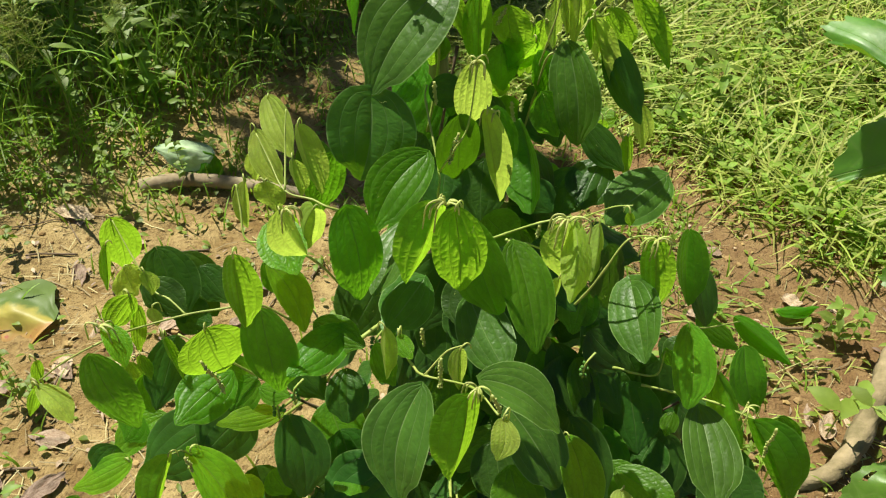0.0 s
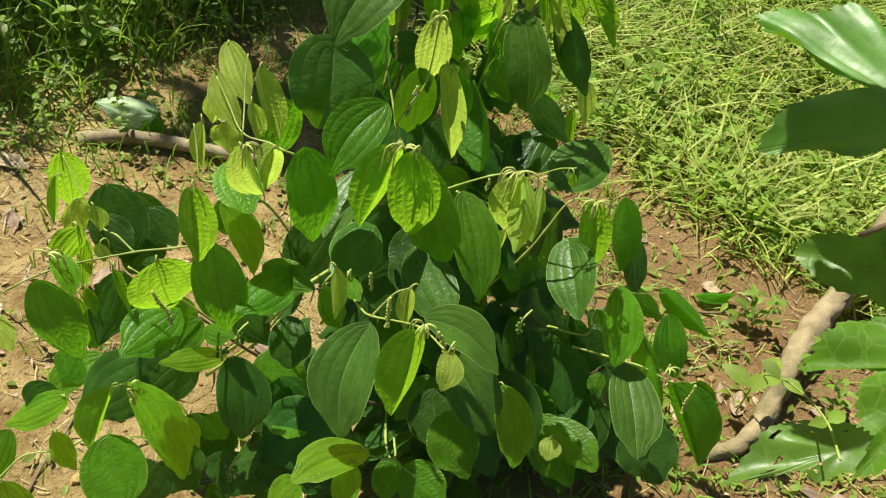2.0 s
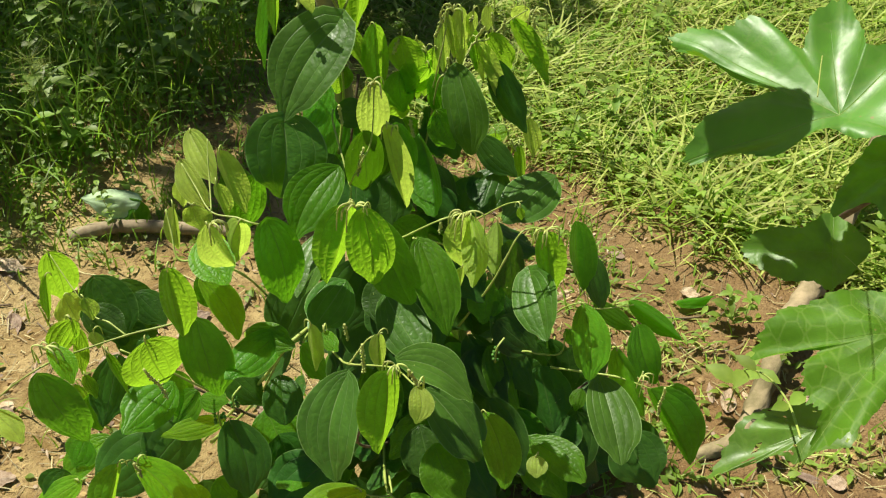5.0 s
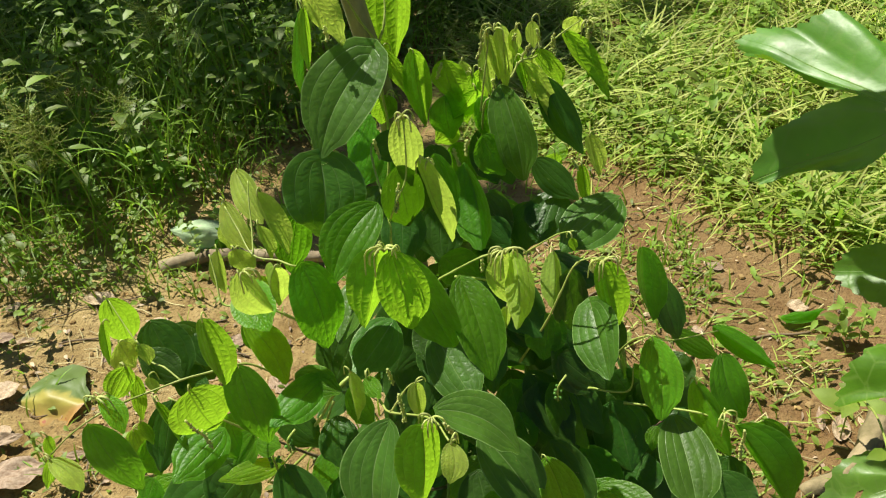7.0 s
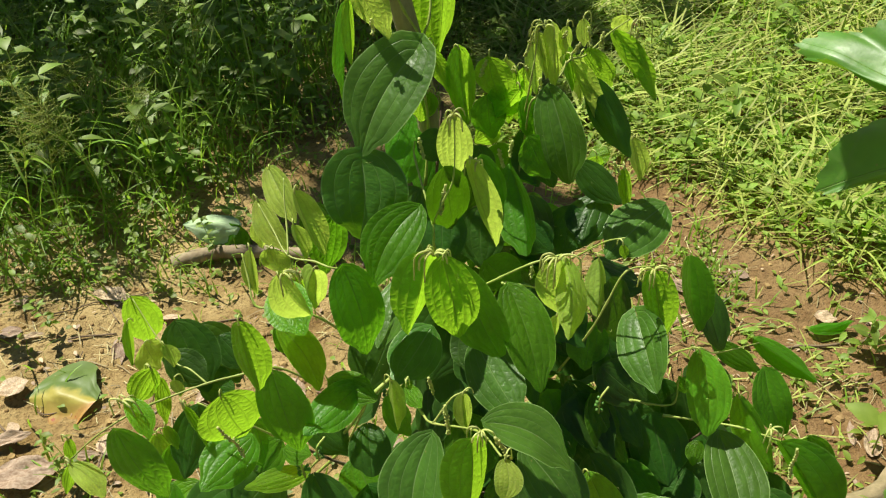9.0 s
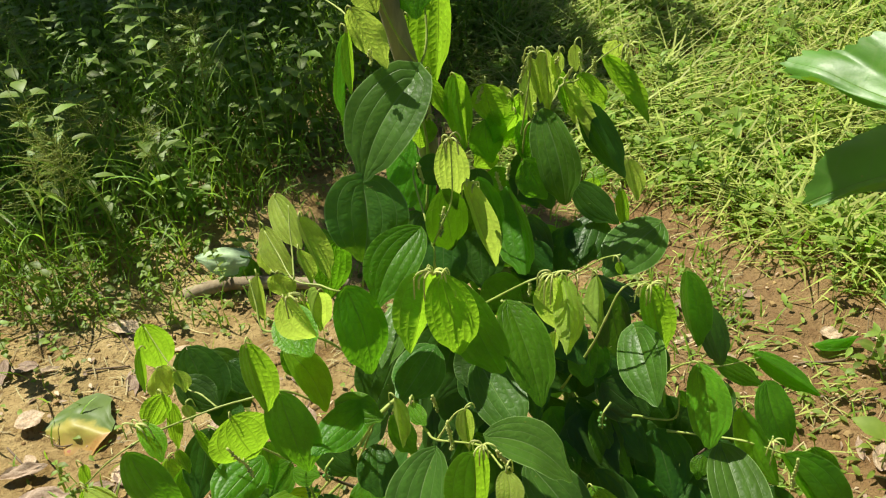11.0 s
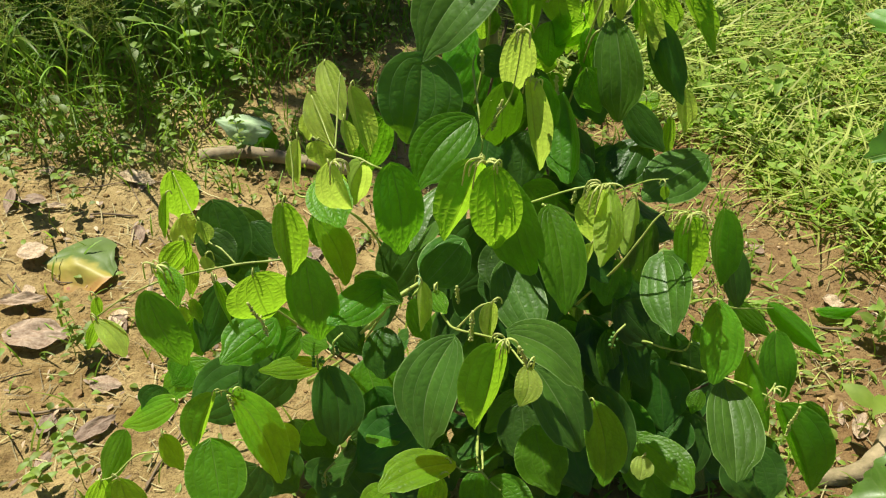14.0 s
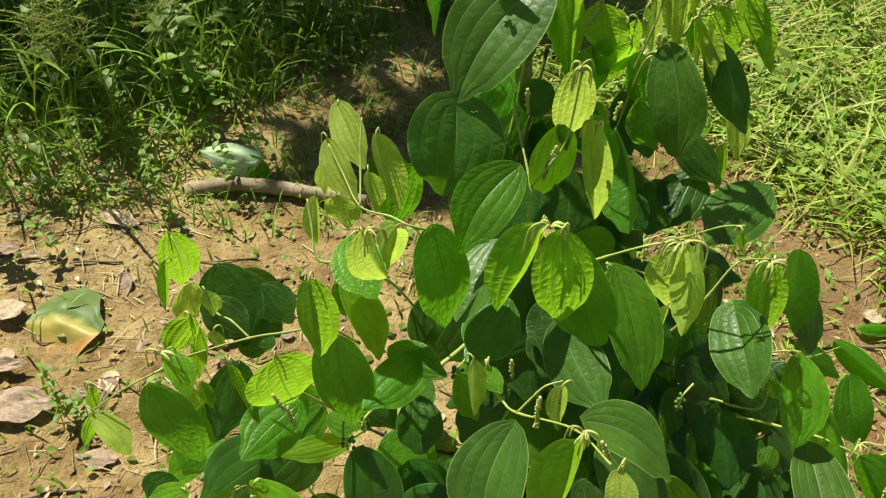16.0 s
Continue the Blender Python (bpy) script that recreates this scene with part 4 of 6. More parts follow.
pepper_leaf("dark", "flat", (0.230, 0.672, 0.280), (0.271, 0.608, 0.209), 0.085, (0.27, -0.64, 0.72))
pepper_leaf("mid", "flat", (-0.315, 0.699, 0.400), (-0.301, 0.672, 0.354), 0.048, (0.69, -0.50, 0.52))
pepper_leaf("mid", "flat", (-0.175, 0.727, 0.363), (-0.216, 0.709, 0.315), 0.049, (-0.41, -0.67, 0.61))
pepper_leaf("mid", "flat", (-0.166, 0.708, 0.371), (-0.120, 0.673, 0.405), 0.034, (-0.66, -0.17, 0.73))
pepper_leaf("bright", "flat", (-0.142, 0.712, 0.315), (-0.221, 0.666, 0.343), 0.037, (0.44, -0.22, 0.87))
pepper_leaf("mid", "flat", (-0.034, 0.656, 0.248), (-0.036, 0.610, 0.272), 0.053, (-0.05, 0.46, 0.88))
pepper_leaf("dark", "flat", (-0.085, 0.652, 0.216), (0.021, 0.632, 0.173), 0.120, (0.22, -0.55, 0.80))
pepper_leaf("mid", "flat", (-0.158, 0.675, 0.216), (-0.129, 0.654, 0.191), 0.047, (0.17, -0.65, 0.75))
pepper_leaf("bright", "flat", (-0.205, 0.653, 0.224), (-0.167, 0.640, 0.175), 0.050, (0.62, -0.48, 0.61))
pepper_leaf("dark", "flat", (-0.101, 0.639, 0.173), (-0.120, 0.591, 0.136), 0.102, (0.12, -0.63, 0.77))
pepper_leaf("dark", "flat", (-0.216, 0.590, 0.215), (-0.244, 0.548, 0.171), 0.089, (0.19, -0.77, 0.61))
pepper_leaf("dark", "flat", (0.021, 0.615, 0.230), (-0.007, 0.574, 0.186), 0.098, (0.01, -0.73, 0.68))
pepper_leaf("dark", "flat", (-0.385, 0.694, 0.234), (-0.412, 0.665, 0.204), 0.057, (0.22, -0.80, 0.56))
pepper_leaf("dark", "flat", (0.400, 0.781, 0.243), (0.363, 0.718, 0.175), 0.106, (-0.26, -0.63, 0.73))
pepper_leaf("dark", "flat", (0.319, 0.810, 0.308), (0.359, 0.766, 0.258), 0.085, (-0.08, -0.78, 0.62))
pepper_leaf("dark", "flat", (0.280, 0.846, 0.440), (0.252, 0.799, 0.389), 0.081, (-0.35, -0.58, 0.74))
pepper_leaf("bright", "flat", (-0.343, 0.721, 0.396), (-0.333, 0.702, 0.346), 0.038, (0.04, -0.93, 0.37))
pepper_leaf("young", "fold", (-0.321, 0.791, 0.501), (-0.315, 0.779, 0.468), 0.032, (-0.11, -0.94, 0.33))
pepper_leaf("young", "flat", (-0.309, 0.759, 0.465), (-0.305, 0.750, 0.441), 0.026, (-0.30, -0.91, 0.30))
pepper_leaf("dark", "flat", (-0.292, 0.799, 0.418), (-0.244, 0.791, 0.407), 0.054, (0.11, -0.53, 0.84))
pepper_leaf("dark", "flat", (0.209, 1.018, 0.669), (0.229, 0.972, 0.609), 0.062, (-0.21, -0.81, 0.55))
pepper_leaf("dark", "flat", (0.345, 0.921, 0.270), (0.374, 0.878, 0.200), 0.085, (-0.10, -0.75, 0.65))
pepper_leaf("dark", "flat", (0.389, 0.888, 0.270), (0.429, 0.848, 0.200), 0.085, (-0.10, -0.75, 0.65))
pepper_leaf("dark", "flat", (0.298, 0.865, 0.270), (0.320, 0.817, 0.200), 0.085, (-0.10, -0.75, 0.65))
pepper_leaf("dark", "flat", (0.437, 0.869, 0.270), (0.452, 0.827, 0.200), 0.085, (-0.10, -0.75, 0.65))
pepper_leaf("dark", "flat", (0.363, 0.824, 0.270), (0.356, 0.787, 0.200), 0.085, (-0.10, -0.75, 0.65))


def spike(top, length, lean):
    """A hanging flower spike set with small beads."""
    top = Vector(top)
    line = smooth_path((top, top + Vector((lean * 0.3, 0, -0.3 * length)), top + Vector((lean * 0.7, 0.004, -0.7 * length)), top + Vector((lean, 0, -length))), 5)
    verts, faces = tube(line, 0.0018, 6)
    rnd = random.Random(int(top.x * 1000))
    for i in range(int(length / 0.0011)):
        q = line[min(len(line) - 1, 3 + int(i * (len(line) - 3) / (length / 0.0011)))]
        c = q + Vector((rnd.uniform(-1, 1), rnd.uniform(-1, 1), rnd.uniform(-1, 1))) * 0.0024
        bead(c, 0.0014, verts, faces)
    place(part("flower_spike", mesh_from("flower_spike", verts, faces, SPIKE), plant, "thin yellowish flower spike"), Matrix())


def bead(c, r, verts, faces, rings=3, sides=6):
    start = len(verts)
    verts.append(c + Vector((0, 0, r)))
    for i in range(1, rings + 1):
        a = math.pi * i / (rings + 1)
        for k in range(sides):
            b = 2 * math.pi * k / sides
            verts.append(c + Vector((r * math.sin(a) * math.cos(b), r * math.sin(a) * math.sin(b), r * math.cos(a))))
    verts.append(c - Vector((0, 0, r)))
    for k in range(sides):
        faces.append((start, start + 1 + k, start + 1 + (k + 1) % sides))
        for i in range(rings - 1):
            a, b = start + 1 + i * sides + k, start + 1 + i * sides + (k + 1) % sides
            faces.append((a, a + sides, b + sides, b))
        faces.append((start + 1 + rings * sides, start + 1 + (rings - 1) * sides + (k + 1) % sides, start + 1 + (rings - 1) * sides + k))


def berries(top, count, spread, length):
    """A hanging string of green peppercorns."""
    rnd = random.Random(count)
    top = Vector(top)
    verts, faces = tube(smooth_path((top + Vector((0.012, 0.01, 0.012)), top, top + Vector((0, 0, -length))), 4), 0.0015, 6)
    string = place(part("peppercorn_string", mesh_from("peppercorn_string", verts, faces, STEM), plant, "string of green unripe peppercorns"), Matrix())
    for i in range(count):
        a, h = rnd.uniform(0, 6.28), -length * (i + 0.5) / count
        c = top + Vector((math.cos(a) * spread * rnd.uniform(0.6, 1.1), math.sin(a) * spread * rnd.uniform(0.6, 1.1), h))
        v, f = [], []
        bead(Vector((0, 0, 0)), rnd.uniform(0.0024, 0.0033), v, f, 5, 8)
        ob = part("peppercorn", mesh_from("peppercorn", v, f, BERRY), string)
        ob.matrix_local = Matrix.Translation(c)


spike((0.067, 0.588, 0.598), 0.050, 0.002)
spike((0.119, 0.533, 0.610), 0.030, 0.012)
spike((0.493, 0.616, 0.457), 0.060, 0.004)
spike((-0.204, 0.616, 0.540), 0.055, 0.020)
spike((0.077, 0.802, 0.743), 0.045, -0.008)
spike((0.173, 0.722, 0.680), 0.020, 0.000)
spike((0.144, 0.731, 0.648), 0.020, 0.000)
spike((0.114, 0.831, 0.759), 0.030, 0.010)
spike((0.046, 0.668, 0.554), 0.030, 0.004)
spike((-0.232, 0.574, 0.406), 0.030, 0.004)
spike((0.317, 0.772, 0.624), 0.020, 0.000)
spike((0.350, 1.073, 0.803), 0.030, 0.000)
spike((0.298, 1.048, 0.805), 0.025, 0.000)
spike((-0.004, 0.935, 0.896), 0.020, 0.000)
spike((0.204, 0.987, 0.859), 0.028, -0.012)
spike((0.193, 0.989, 0.829), 0.020, -0.006)
spike((0.239, 0.988, 0.843), 0.030, -0.010)
spike((0.259, 0.997, 0.822), 0.022, -0.012)
spike((0.268, 1.000, 0.842), 0.028, 0.006)
spike((0.297, 1.042, 0.814), 0.030, -0.004)
spike((0.348, 1.077, 0.808), 0.032, 0.004)
spike((0.189, 1.007, 0.787), 0.020, 0.008)
spike((0.137, 1.022, 0.791), 0.025, -0.008)
spike((0.206, 0.988, 0.778), 0.022, 0.004)
spike((0.146, 0.906, 0.722), 0.030, 0.006)
spike((0.166, 0.930, 0.719), 0.026, -0.004)
spike((0.046, 0.865, 0.770), 0.030, 0.004)
spike((0.325, 1.027, 0.612), 0.020, 0.010)
def hook(base, seed):
    """A young spike that rises from the leaf's base and curls over."""
    rnd = random.Random(seed)
    p, a = Vector(base), rnd.uniform(0, 6.28)
    side = Vector((math.cos(a), 0.5 * abs(math.sin(a)), 0))
    r = rnd.uniform(0.003, 0.008)
    line = smooth_path([p, p + side * r * 0.3 + Vector((0, 0, r * 1.1)), p + side * r * 1.1 + Vector((0, 0.002, r * 1.4)), p + side * r * 1.7 + Vector((0, 0.003, r * 0.7)), p + side * r * 1.9 + Vector((0, 0.003, -r * rnd.uniform(0.0, 1.6)))], 4)
    verts, faces = tube(line, [0.0012 - 0.0005 * i / (len(line) - 1) for i in range(len(line))], 6)
    place(part("young_spike", mesh_from("young_spike", verts, faces, SPIKE), plant), Matrix())


def tuft(at, count, reach, seed):
    """Slender pale spikes and bracts that arch out of a node and hang."""
    rnd = random.Random(seed)
    for k in range(count + 2):
        p, a, r = Vector(at), rnd.uniform(0, 6.28), reach * rnd.uniform(0.5, 1.0)
        side = Vector((math.cos(a), 0.6 * math.sin(a) - 0.3, 0))
        line = smooth_path([p, p + side * r * 0.4 + Vector((0, 0, r * 0.45)), p + side * r + Vector((0, 0, r * 0.25)), p + side * r * 1.15 - Vector((0, 0, r * rnd.uniform(0.3, 1.6)))], 4)
        verts, faces = tube(line, [0.0015 - 0.0006 * i / (len(line) - 1) for i in range(len(line))], 6)
        place(part("young_spike", mesh_from("young_spike", verts, faces, SPIKE), plant), Matrix())


for i, (node, count, reach) in enumerate((((0.063, 0.678, 0.738), 6, 0.022), ((0.200, 0.705, 0.700), 6, 0.026), ((0.330, 0.768, 0.622), 5, 0.020), ((-0.112, 0.705, 0.695), 4, 0.020), ((0.105, 0.550, 0.598), 4, 0.018), ((0.090, 0.814, 0.828), 3, 0.016), ((-0.340, 0.675, 0.520), 4, 0.020), ((0.115, 0.805, 0.768), 3, 0.016), ((0.500, 0.700, 0.385), 3, 0.018), ((0.210, 0.985, 0.850), 5, 0.022), ((0.350, 1.075, 0.810), 4, 0.020))):
    tuft(node, count, reach, 900 + i)
for i, base in enumerate(HOOKS):
    hook(base, i)
    if i % 3 == 0:
        hook(base, i + 500)
berries((-0.009, 0.694, 0.502), 9, 0.006, 0.022)
berries((-0.139, 0.684, 0.372), 11, 0.007, 0.035)
berries((-0.120, 0.705, 0.375), 8, 0.006, 0.028)
berries((-0.109, 0.567, 0.260), 12, 0.007, 0.035)
berries((0.270, 0.720, 0.440), 7, 0.005, 0.030)

# main stem and shaded inner leaves, much of that shade in their dark colour
branch(0.0045, [(0.16, 0.86, 0.0), (0.14, 0.87, 0.20), (0.09, 0.86, 0.42), (0.06, 0.93, 0.60), (0.075, 0.97, 0.76)], WOOD)
branch(0.0045, [(0.13, 0.88, 0.03), (0.00, 0.80, 0.16), (-0.10, 0.76, 0.26), (-0.18, 0.74, 0.36)], WOOD)
branch(0.0045, [(0.17, 0.86, 0.03), (0.26, 0.82, 0.20), (0.30, 0.82, 0.34), (0.33, 0.82, 0.46)], WOOD)
branch(0.004, [(0.14, 0.84, 0.10), (0.10, 0.72, 0.22), (0.06, 0.64, 0.34), (0.08, 0.60, 0.46)], WOOD)
branch(0.004, [(0.20, 0.86, 0.06), (0.36, 0.80, 0.16), (0.46, 0.80, 0.26)], WOOD)
IN_RND = random.Random(5)
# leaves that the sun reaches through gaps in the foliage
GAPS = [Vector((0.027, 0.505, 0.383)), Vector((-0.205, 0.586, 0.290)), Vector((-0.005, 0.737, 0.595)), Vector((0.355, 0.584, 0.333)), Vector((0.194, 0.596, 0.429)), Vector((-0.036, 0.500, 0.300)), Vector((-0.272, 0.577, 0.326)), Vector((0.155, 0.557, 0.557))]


# hollows in the foliage through which the soil shows
HOLLOWS = [(Vector(a), Vector(b)) for a, b in (((-0.098, 0.685, 0.360), (-0.159, 0.976, 0.000)), ((-0.144, 0.615, 0.360), (-0.224, 0.879, 0.000)))]


def in_hollow(p):
    for a, b in HOLLOWS:
        t = max(0.0, min(1.0, (p - a).dot(b - a) / (b - a).length_squared))
        if (p - a - (b - a) * t).length < 0.075:
            return True
    return False


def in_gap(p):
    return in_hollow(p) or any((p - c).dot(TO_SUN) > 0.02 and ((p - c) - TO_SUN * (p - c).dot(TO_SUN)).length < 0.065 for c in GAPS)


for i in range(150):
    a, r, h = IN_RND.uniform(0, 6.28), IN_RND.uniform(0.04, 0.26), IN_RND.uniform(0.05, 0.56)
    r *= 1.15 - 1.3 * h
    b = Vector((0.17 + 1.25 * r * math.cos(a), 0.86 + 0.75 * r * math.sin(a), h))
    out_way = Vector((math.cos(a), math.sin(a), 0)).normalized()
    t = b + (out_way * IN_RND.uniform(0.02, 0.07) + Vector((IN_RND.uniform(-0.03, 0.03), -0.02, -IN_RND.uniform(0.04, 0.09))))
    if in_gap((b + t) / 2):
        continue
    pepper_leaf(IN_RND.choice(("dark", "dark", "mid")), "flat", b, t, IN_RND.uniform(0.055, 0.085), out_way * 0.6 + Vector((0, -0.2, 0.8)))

# low leaves added to keep the sun off the soil beneath
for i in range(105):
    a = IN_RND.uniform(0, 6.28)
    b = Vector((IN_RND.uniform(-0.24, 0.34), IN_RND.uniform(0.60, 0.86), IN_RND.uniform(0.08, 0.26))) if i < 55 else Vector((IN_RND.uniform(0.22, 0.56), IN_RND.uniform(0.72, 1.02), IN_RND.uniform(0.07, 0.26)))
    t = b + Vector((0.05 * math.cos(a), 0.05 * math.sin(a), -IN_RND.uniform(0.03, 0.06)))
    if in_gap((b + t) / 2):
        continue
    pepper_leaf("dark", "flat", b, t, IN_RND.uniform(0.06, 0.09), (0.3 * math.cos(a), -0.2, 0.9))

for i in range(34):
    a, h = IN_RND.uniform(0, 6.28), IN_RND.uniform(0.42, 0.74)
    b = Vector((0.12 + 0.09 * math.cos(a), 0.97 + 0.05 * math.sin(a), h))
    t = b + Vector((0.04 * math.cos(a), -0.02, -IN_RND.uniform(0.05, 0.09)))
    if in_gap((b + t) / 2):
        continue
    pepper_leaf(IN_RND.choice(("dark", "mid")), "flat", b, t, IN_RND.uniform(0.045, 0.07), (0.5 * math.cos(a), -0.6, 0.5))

# ---- support post ----
post_line = smooth_path([(0.09, 1.03, -0.05), (0.075, 1.035, 0.3), (0.052, 1.03, 0.7), (0.005, 1.03, 1.0), (-0.02, 1.035, 1.16)], 6)
post = thing("support_post", (0.08, 1.03, 0), "rough grey-brown wooden post that the vine climbs", "post")
ob = part("post", mesh_from("post", *tube(post_line, [0.017 - 0.002 * i / 24 for i in range(len(post_line))], 14, wobble=0.12), BARK), post)
ob.matrix_local = Matrix.Translation((-0.08, -1.03, 0))

# ---- the sapling with large lobed leaves ----
sapling = thing("lobed_leaf_sapling", (1.20, 0.95, 0.0), "sapling with large glossy lobed green leaves and a leaning woody stem", "sapling")
SAP = Matrix.Translation((-1.20, -0.95, 0.0))


def lobed_blade(rim, seed, holes, veins):
    """A hand-shaped blade round its stalk's end: rim holds (degrees from +y, reach) at the tips, bays and bulges of the edge, in turn."""
    keys, last = [], None
    for deg, reach in sorted(rim):
        deg = deg if last is None else max(deg, last + 0.6)
        keys.append((deg, reach))
        last = deg
    pts = [(reach * math.sin(radians(d)), reach * math.cos(radians(d))) for d, reach in keys]
    n_keys, per, rings = len(pts), 12, 14
    edge = []
    for i in range(n_keys):
        a, b, c, d = (Vector(pts[(i + k) % n_keys]) for k in (-1, 0, 1, 2))
        for k in range(per):
            t = k / per
            q = 0.5 * ((2 * b) + (c - a) * t * 0.6 + (2 * a - 5 * b + 4 * c - d) * t * t * 0.6 + (3 * b - a - 3 * c + d) * t ** 3 * 0.6) + 0.4 * ((b * (1 - t) + c * t) - b)
            edge.append(q)
    n = len(edge)
    tips = [radians(d) for d, _ in veins]
    verts, uvs, faces = [(0, 0, 0)], [(0.5, 0.0)], []
    for i in range(1, rings + 1):
        q = (i / rings) ** 0.85
        for k, p in enumerate(edge):
            fray = 1 + 0.020 * math.sin(k * 1.3 + seed) * q ** 6 + 0.03 * noise.noise(Vector((k * 0.3, seed, 4))) * q ** 3
            x, y = p.x * q * fray, p.y * q * fray
            r, ang = math.hypot(x, y), math.atan2(x, y)
            near = min(abs((ang - t + math.pi) % (2 * math.pi) - math.pi) for t in tips)
            off = r * math.sin(min(math.pi / 2, near))
            z = 0.045 * (1 - math.exp(-(off / 0.10) ** 2)) - 0.10 * r * r + 0.10 * r
            z += 0.050 * noise.noise(Vector((x * 3.2, y * 3.2, seed))) + 0.0028 * math.sin(r * 17 + 9 * off + 2 * noise.noise(Vector((x * 5, y * 5, 2)))) * min(1, off * 7)
            z += 0.030 * q ** 4 * math.sin(k * 0.21 + seed)
            verts.append((x, y, z))
            uvs.append((0.5 + min(0.46, 5.5 * off), 0.15 + 0.6 * r))
    for k in range(n):
        b = (k + 1) % n
        faces.append((0, 1 + b, 1 + k))
        for i in range(rings - 1):
            if holes and 5 < i < 12 and noise.noise(Vector((k * 0.16, i * 0.7, seed * 3.1))) > 0.50:
                continue
            p = 1 + i * n
            faces.append((p + k, p + b, p + n + b, p + n + k))
    return verts, faces, uvs


def lobed_leaf(rim, veins, centre, tip, face, root, seed, holes, kind="lobed"):
    v, f, u = lobed_blade(rim, seed, holes, veins)
    ob = part("lobed_leaf", mesh_from("lobed_blade", v, f, LEAF[kind], u), sapling)
    ob.matrix_local = SAP @ stand(centre, tip, (Vector(tip) - Vector(centre)).length, face)
    c, r = Vector(centre), Vector(root)
    line = smooth_path((r, (r + c) / 2 + Vector((0, 0, 0.03)), c), 6)
    stalk = part("leaf_stalk", mesh_from("leaf_stalk", *tube(line, 0.0028, 8), STEM), ob)
    stalk.matrix_local = ob.matrix_local.inverted() @ SAP


lobed_leaf([(-178, 0.31), (-150, 0.20), (-115, 0.12), (-84, 0.22), (-74, 0.36), (-66, 0.50), (-58, 0.65), (-53, 0.74), (-40, 0.60), (-26, 0.47), (-11, 0.30), (-7, 0.42), (-5, 0.62), (-4, 0.80), (-3, 0.90), (0, 1.0), (8, 0.91), (13, 0.78), (24, 0.70), (32, 0.43), (44, 0.59), (58, 0.72), (68, 0.50), (76, 0.38), (96, 0.64), (125, 0.34), (155, 0.34)], [(1, 1), (-54, 1), (52, 1), (96, 1)], (0.675, 0.737, 0.825), (0.526, 0.958, 0.821), (-0.37, -0.32, 0.87), (1.000, 0.930, 0.620), 1, 0)
lobed_leaf([(-88, 0.47), (-59, 0.42), (-36, 0.66), (-13, 0.87), (0, 1.0), (13, 0.87), (28, 0.64), (40, 0.42), (92, 0.48), (171, 0.41)], [(0, 1), (92, 1), (-88, 1)], (0.756, 0.741, 0.593), (0.639, 0.782, 0.568), (-0.35, -0.50, 0.79), (1.020, 0.920, 0.500), 2, 0)
lobed_leaf([(-179, 0.48), (-140, 0.50), (-111, 0.48), (-73, 0.45), (-57, 0.80), (-49, 0.97), (-43, 1.10), (-38, 0.84), (-30, 0.83), (-20, 0.76), (-10, 0.66), (-4, 0.54), (-2, 0.75), (0, 1.0), (10, 0.92), (26, 0.76), (38, 0.59), (62, 0.45), (99, 0.33), (136, 0.55)], [(3, 1), (-43, 1), (62, 1), (136, 1), (-140, 1)], (0.686, 0.502, 0.671), (0.537, 0.526, 0.611), (-0.28, -0.22, 0.93), (0.900, 0.750, 0.450), 3, 0, "tender")
lobed_leaf([(-168, 0.37), (-121, 0.32), (-65, 0.20), (-32, 0.34), (-12, 0.38), (-5, 0.55), (-2, 0.80), (0, 1.0), (14, 0.75), (35, 0.58), (54, 0.43), (89, 0.25), (154, 0.25)], [(4, 1), (45, 1), (-32, 1)], (0.713, 0.567, 0.406), (0.570, 0.554, 0.318), (-0.50, -0.20, 0.84), (0.800, 0.700, 0.150), 4, 1)
lobed_leaf([(-120, 0.45), (-60, 0.60), (-41, 0.85), (-20, 0.62), (0, 1.0), (30, 0.60), (64, 0.45), (120, 0.50), (180, 0.60)], [(0, 1), (-41, 1), (64, 1)], (0.768, 0.712, 0.765), (0.687, 0.687, 0.699), (-0.60, -0.14, 0.79), (1.020, 0.950, 0.620), 5, 0)
# out-of-view leaf, added to cast shade on the lobed leaves below
lobed_leaf([(-120, 0.55), (-60, 0.70), (-41, 0.95), (-20, 0.68), (0, 1.0), (25, 0.68), (50, 0.95), (90, 0.60), (130, 0.80), (180, 0.60)], [(0, 1), (-41, 1), (50, 1)], (0.425, 0.900, 1.185), (0.345, 0.955, 1.165), (-0.40, 0.20, 0.89), (1.270, 0.890, 1.000), 6, 0)
trunk_line = smooth_path([(0.729, 0.815, 0.000), (0.820, 0.848, 0.012), (0.884, 0.908, 0.028), (0.988, 1.050, 0.050), (1.080, 1.158, 0.070), (1.179, 1.261, 0.090), (1.386, 1.508, 0.150), (1.580, 1.743, 0.220)], 6)
ob = part("trunk", mesh_from("trunk", *tube(trunk_line, [0.0135 + 0.012 * min(1.0, i / 20) + 0.003 * math.sin(i * 0.5) * math.sin(i * 0.23) for i in range(len(trunk_line))], 18, wobble=0.5), MOSSY), sapling, "pale brown leaning woody stem")
ob.matrix_local = SAP
shoot_line = smooth_path([(1.22, 1.36, 0.15), (1.25, 1.15, 0.5), (1.27, 0.95, 0.8), (1.27, 0.85, 1.15)], 6)
ob = part("shoot", mesh_from("shoot", *tube(shoot_line, 0.011, 10), WOOD), sapling)
ob.matrix_local = SAP

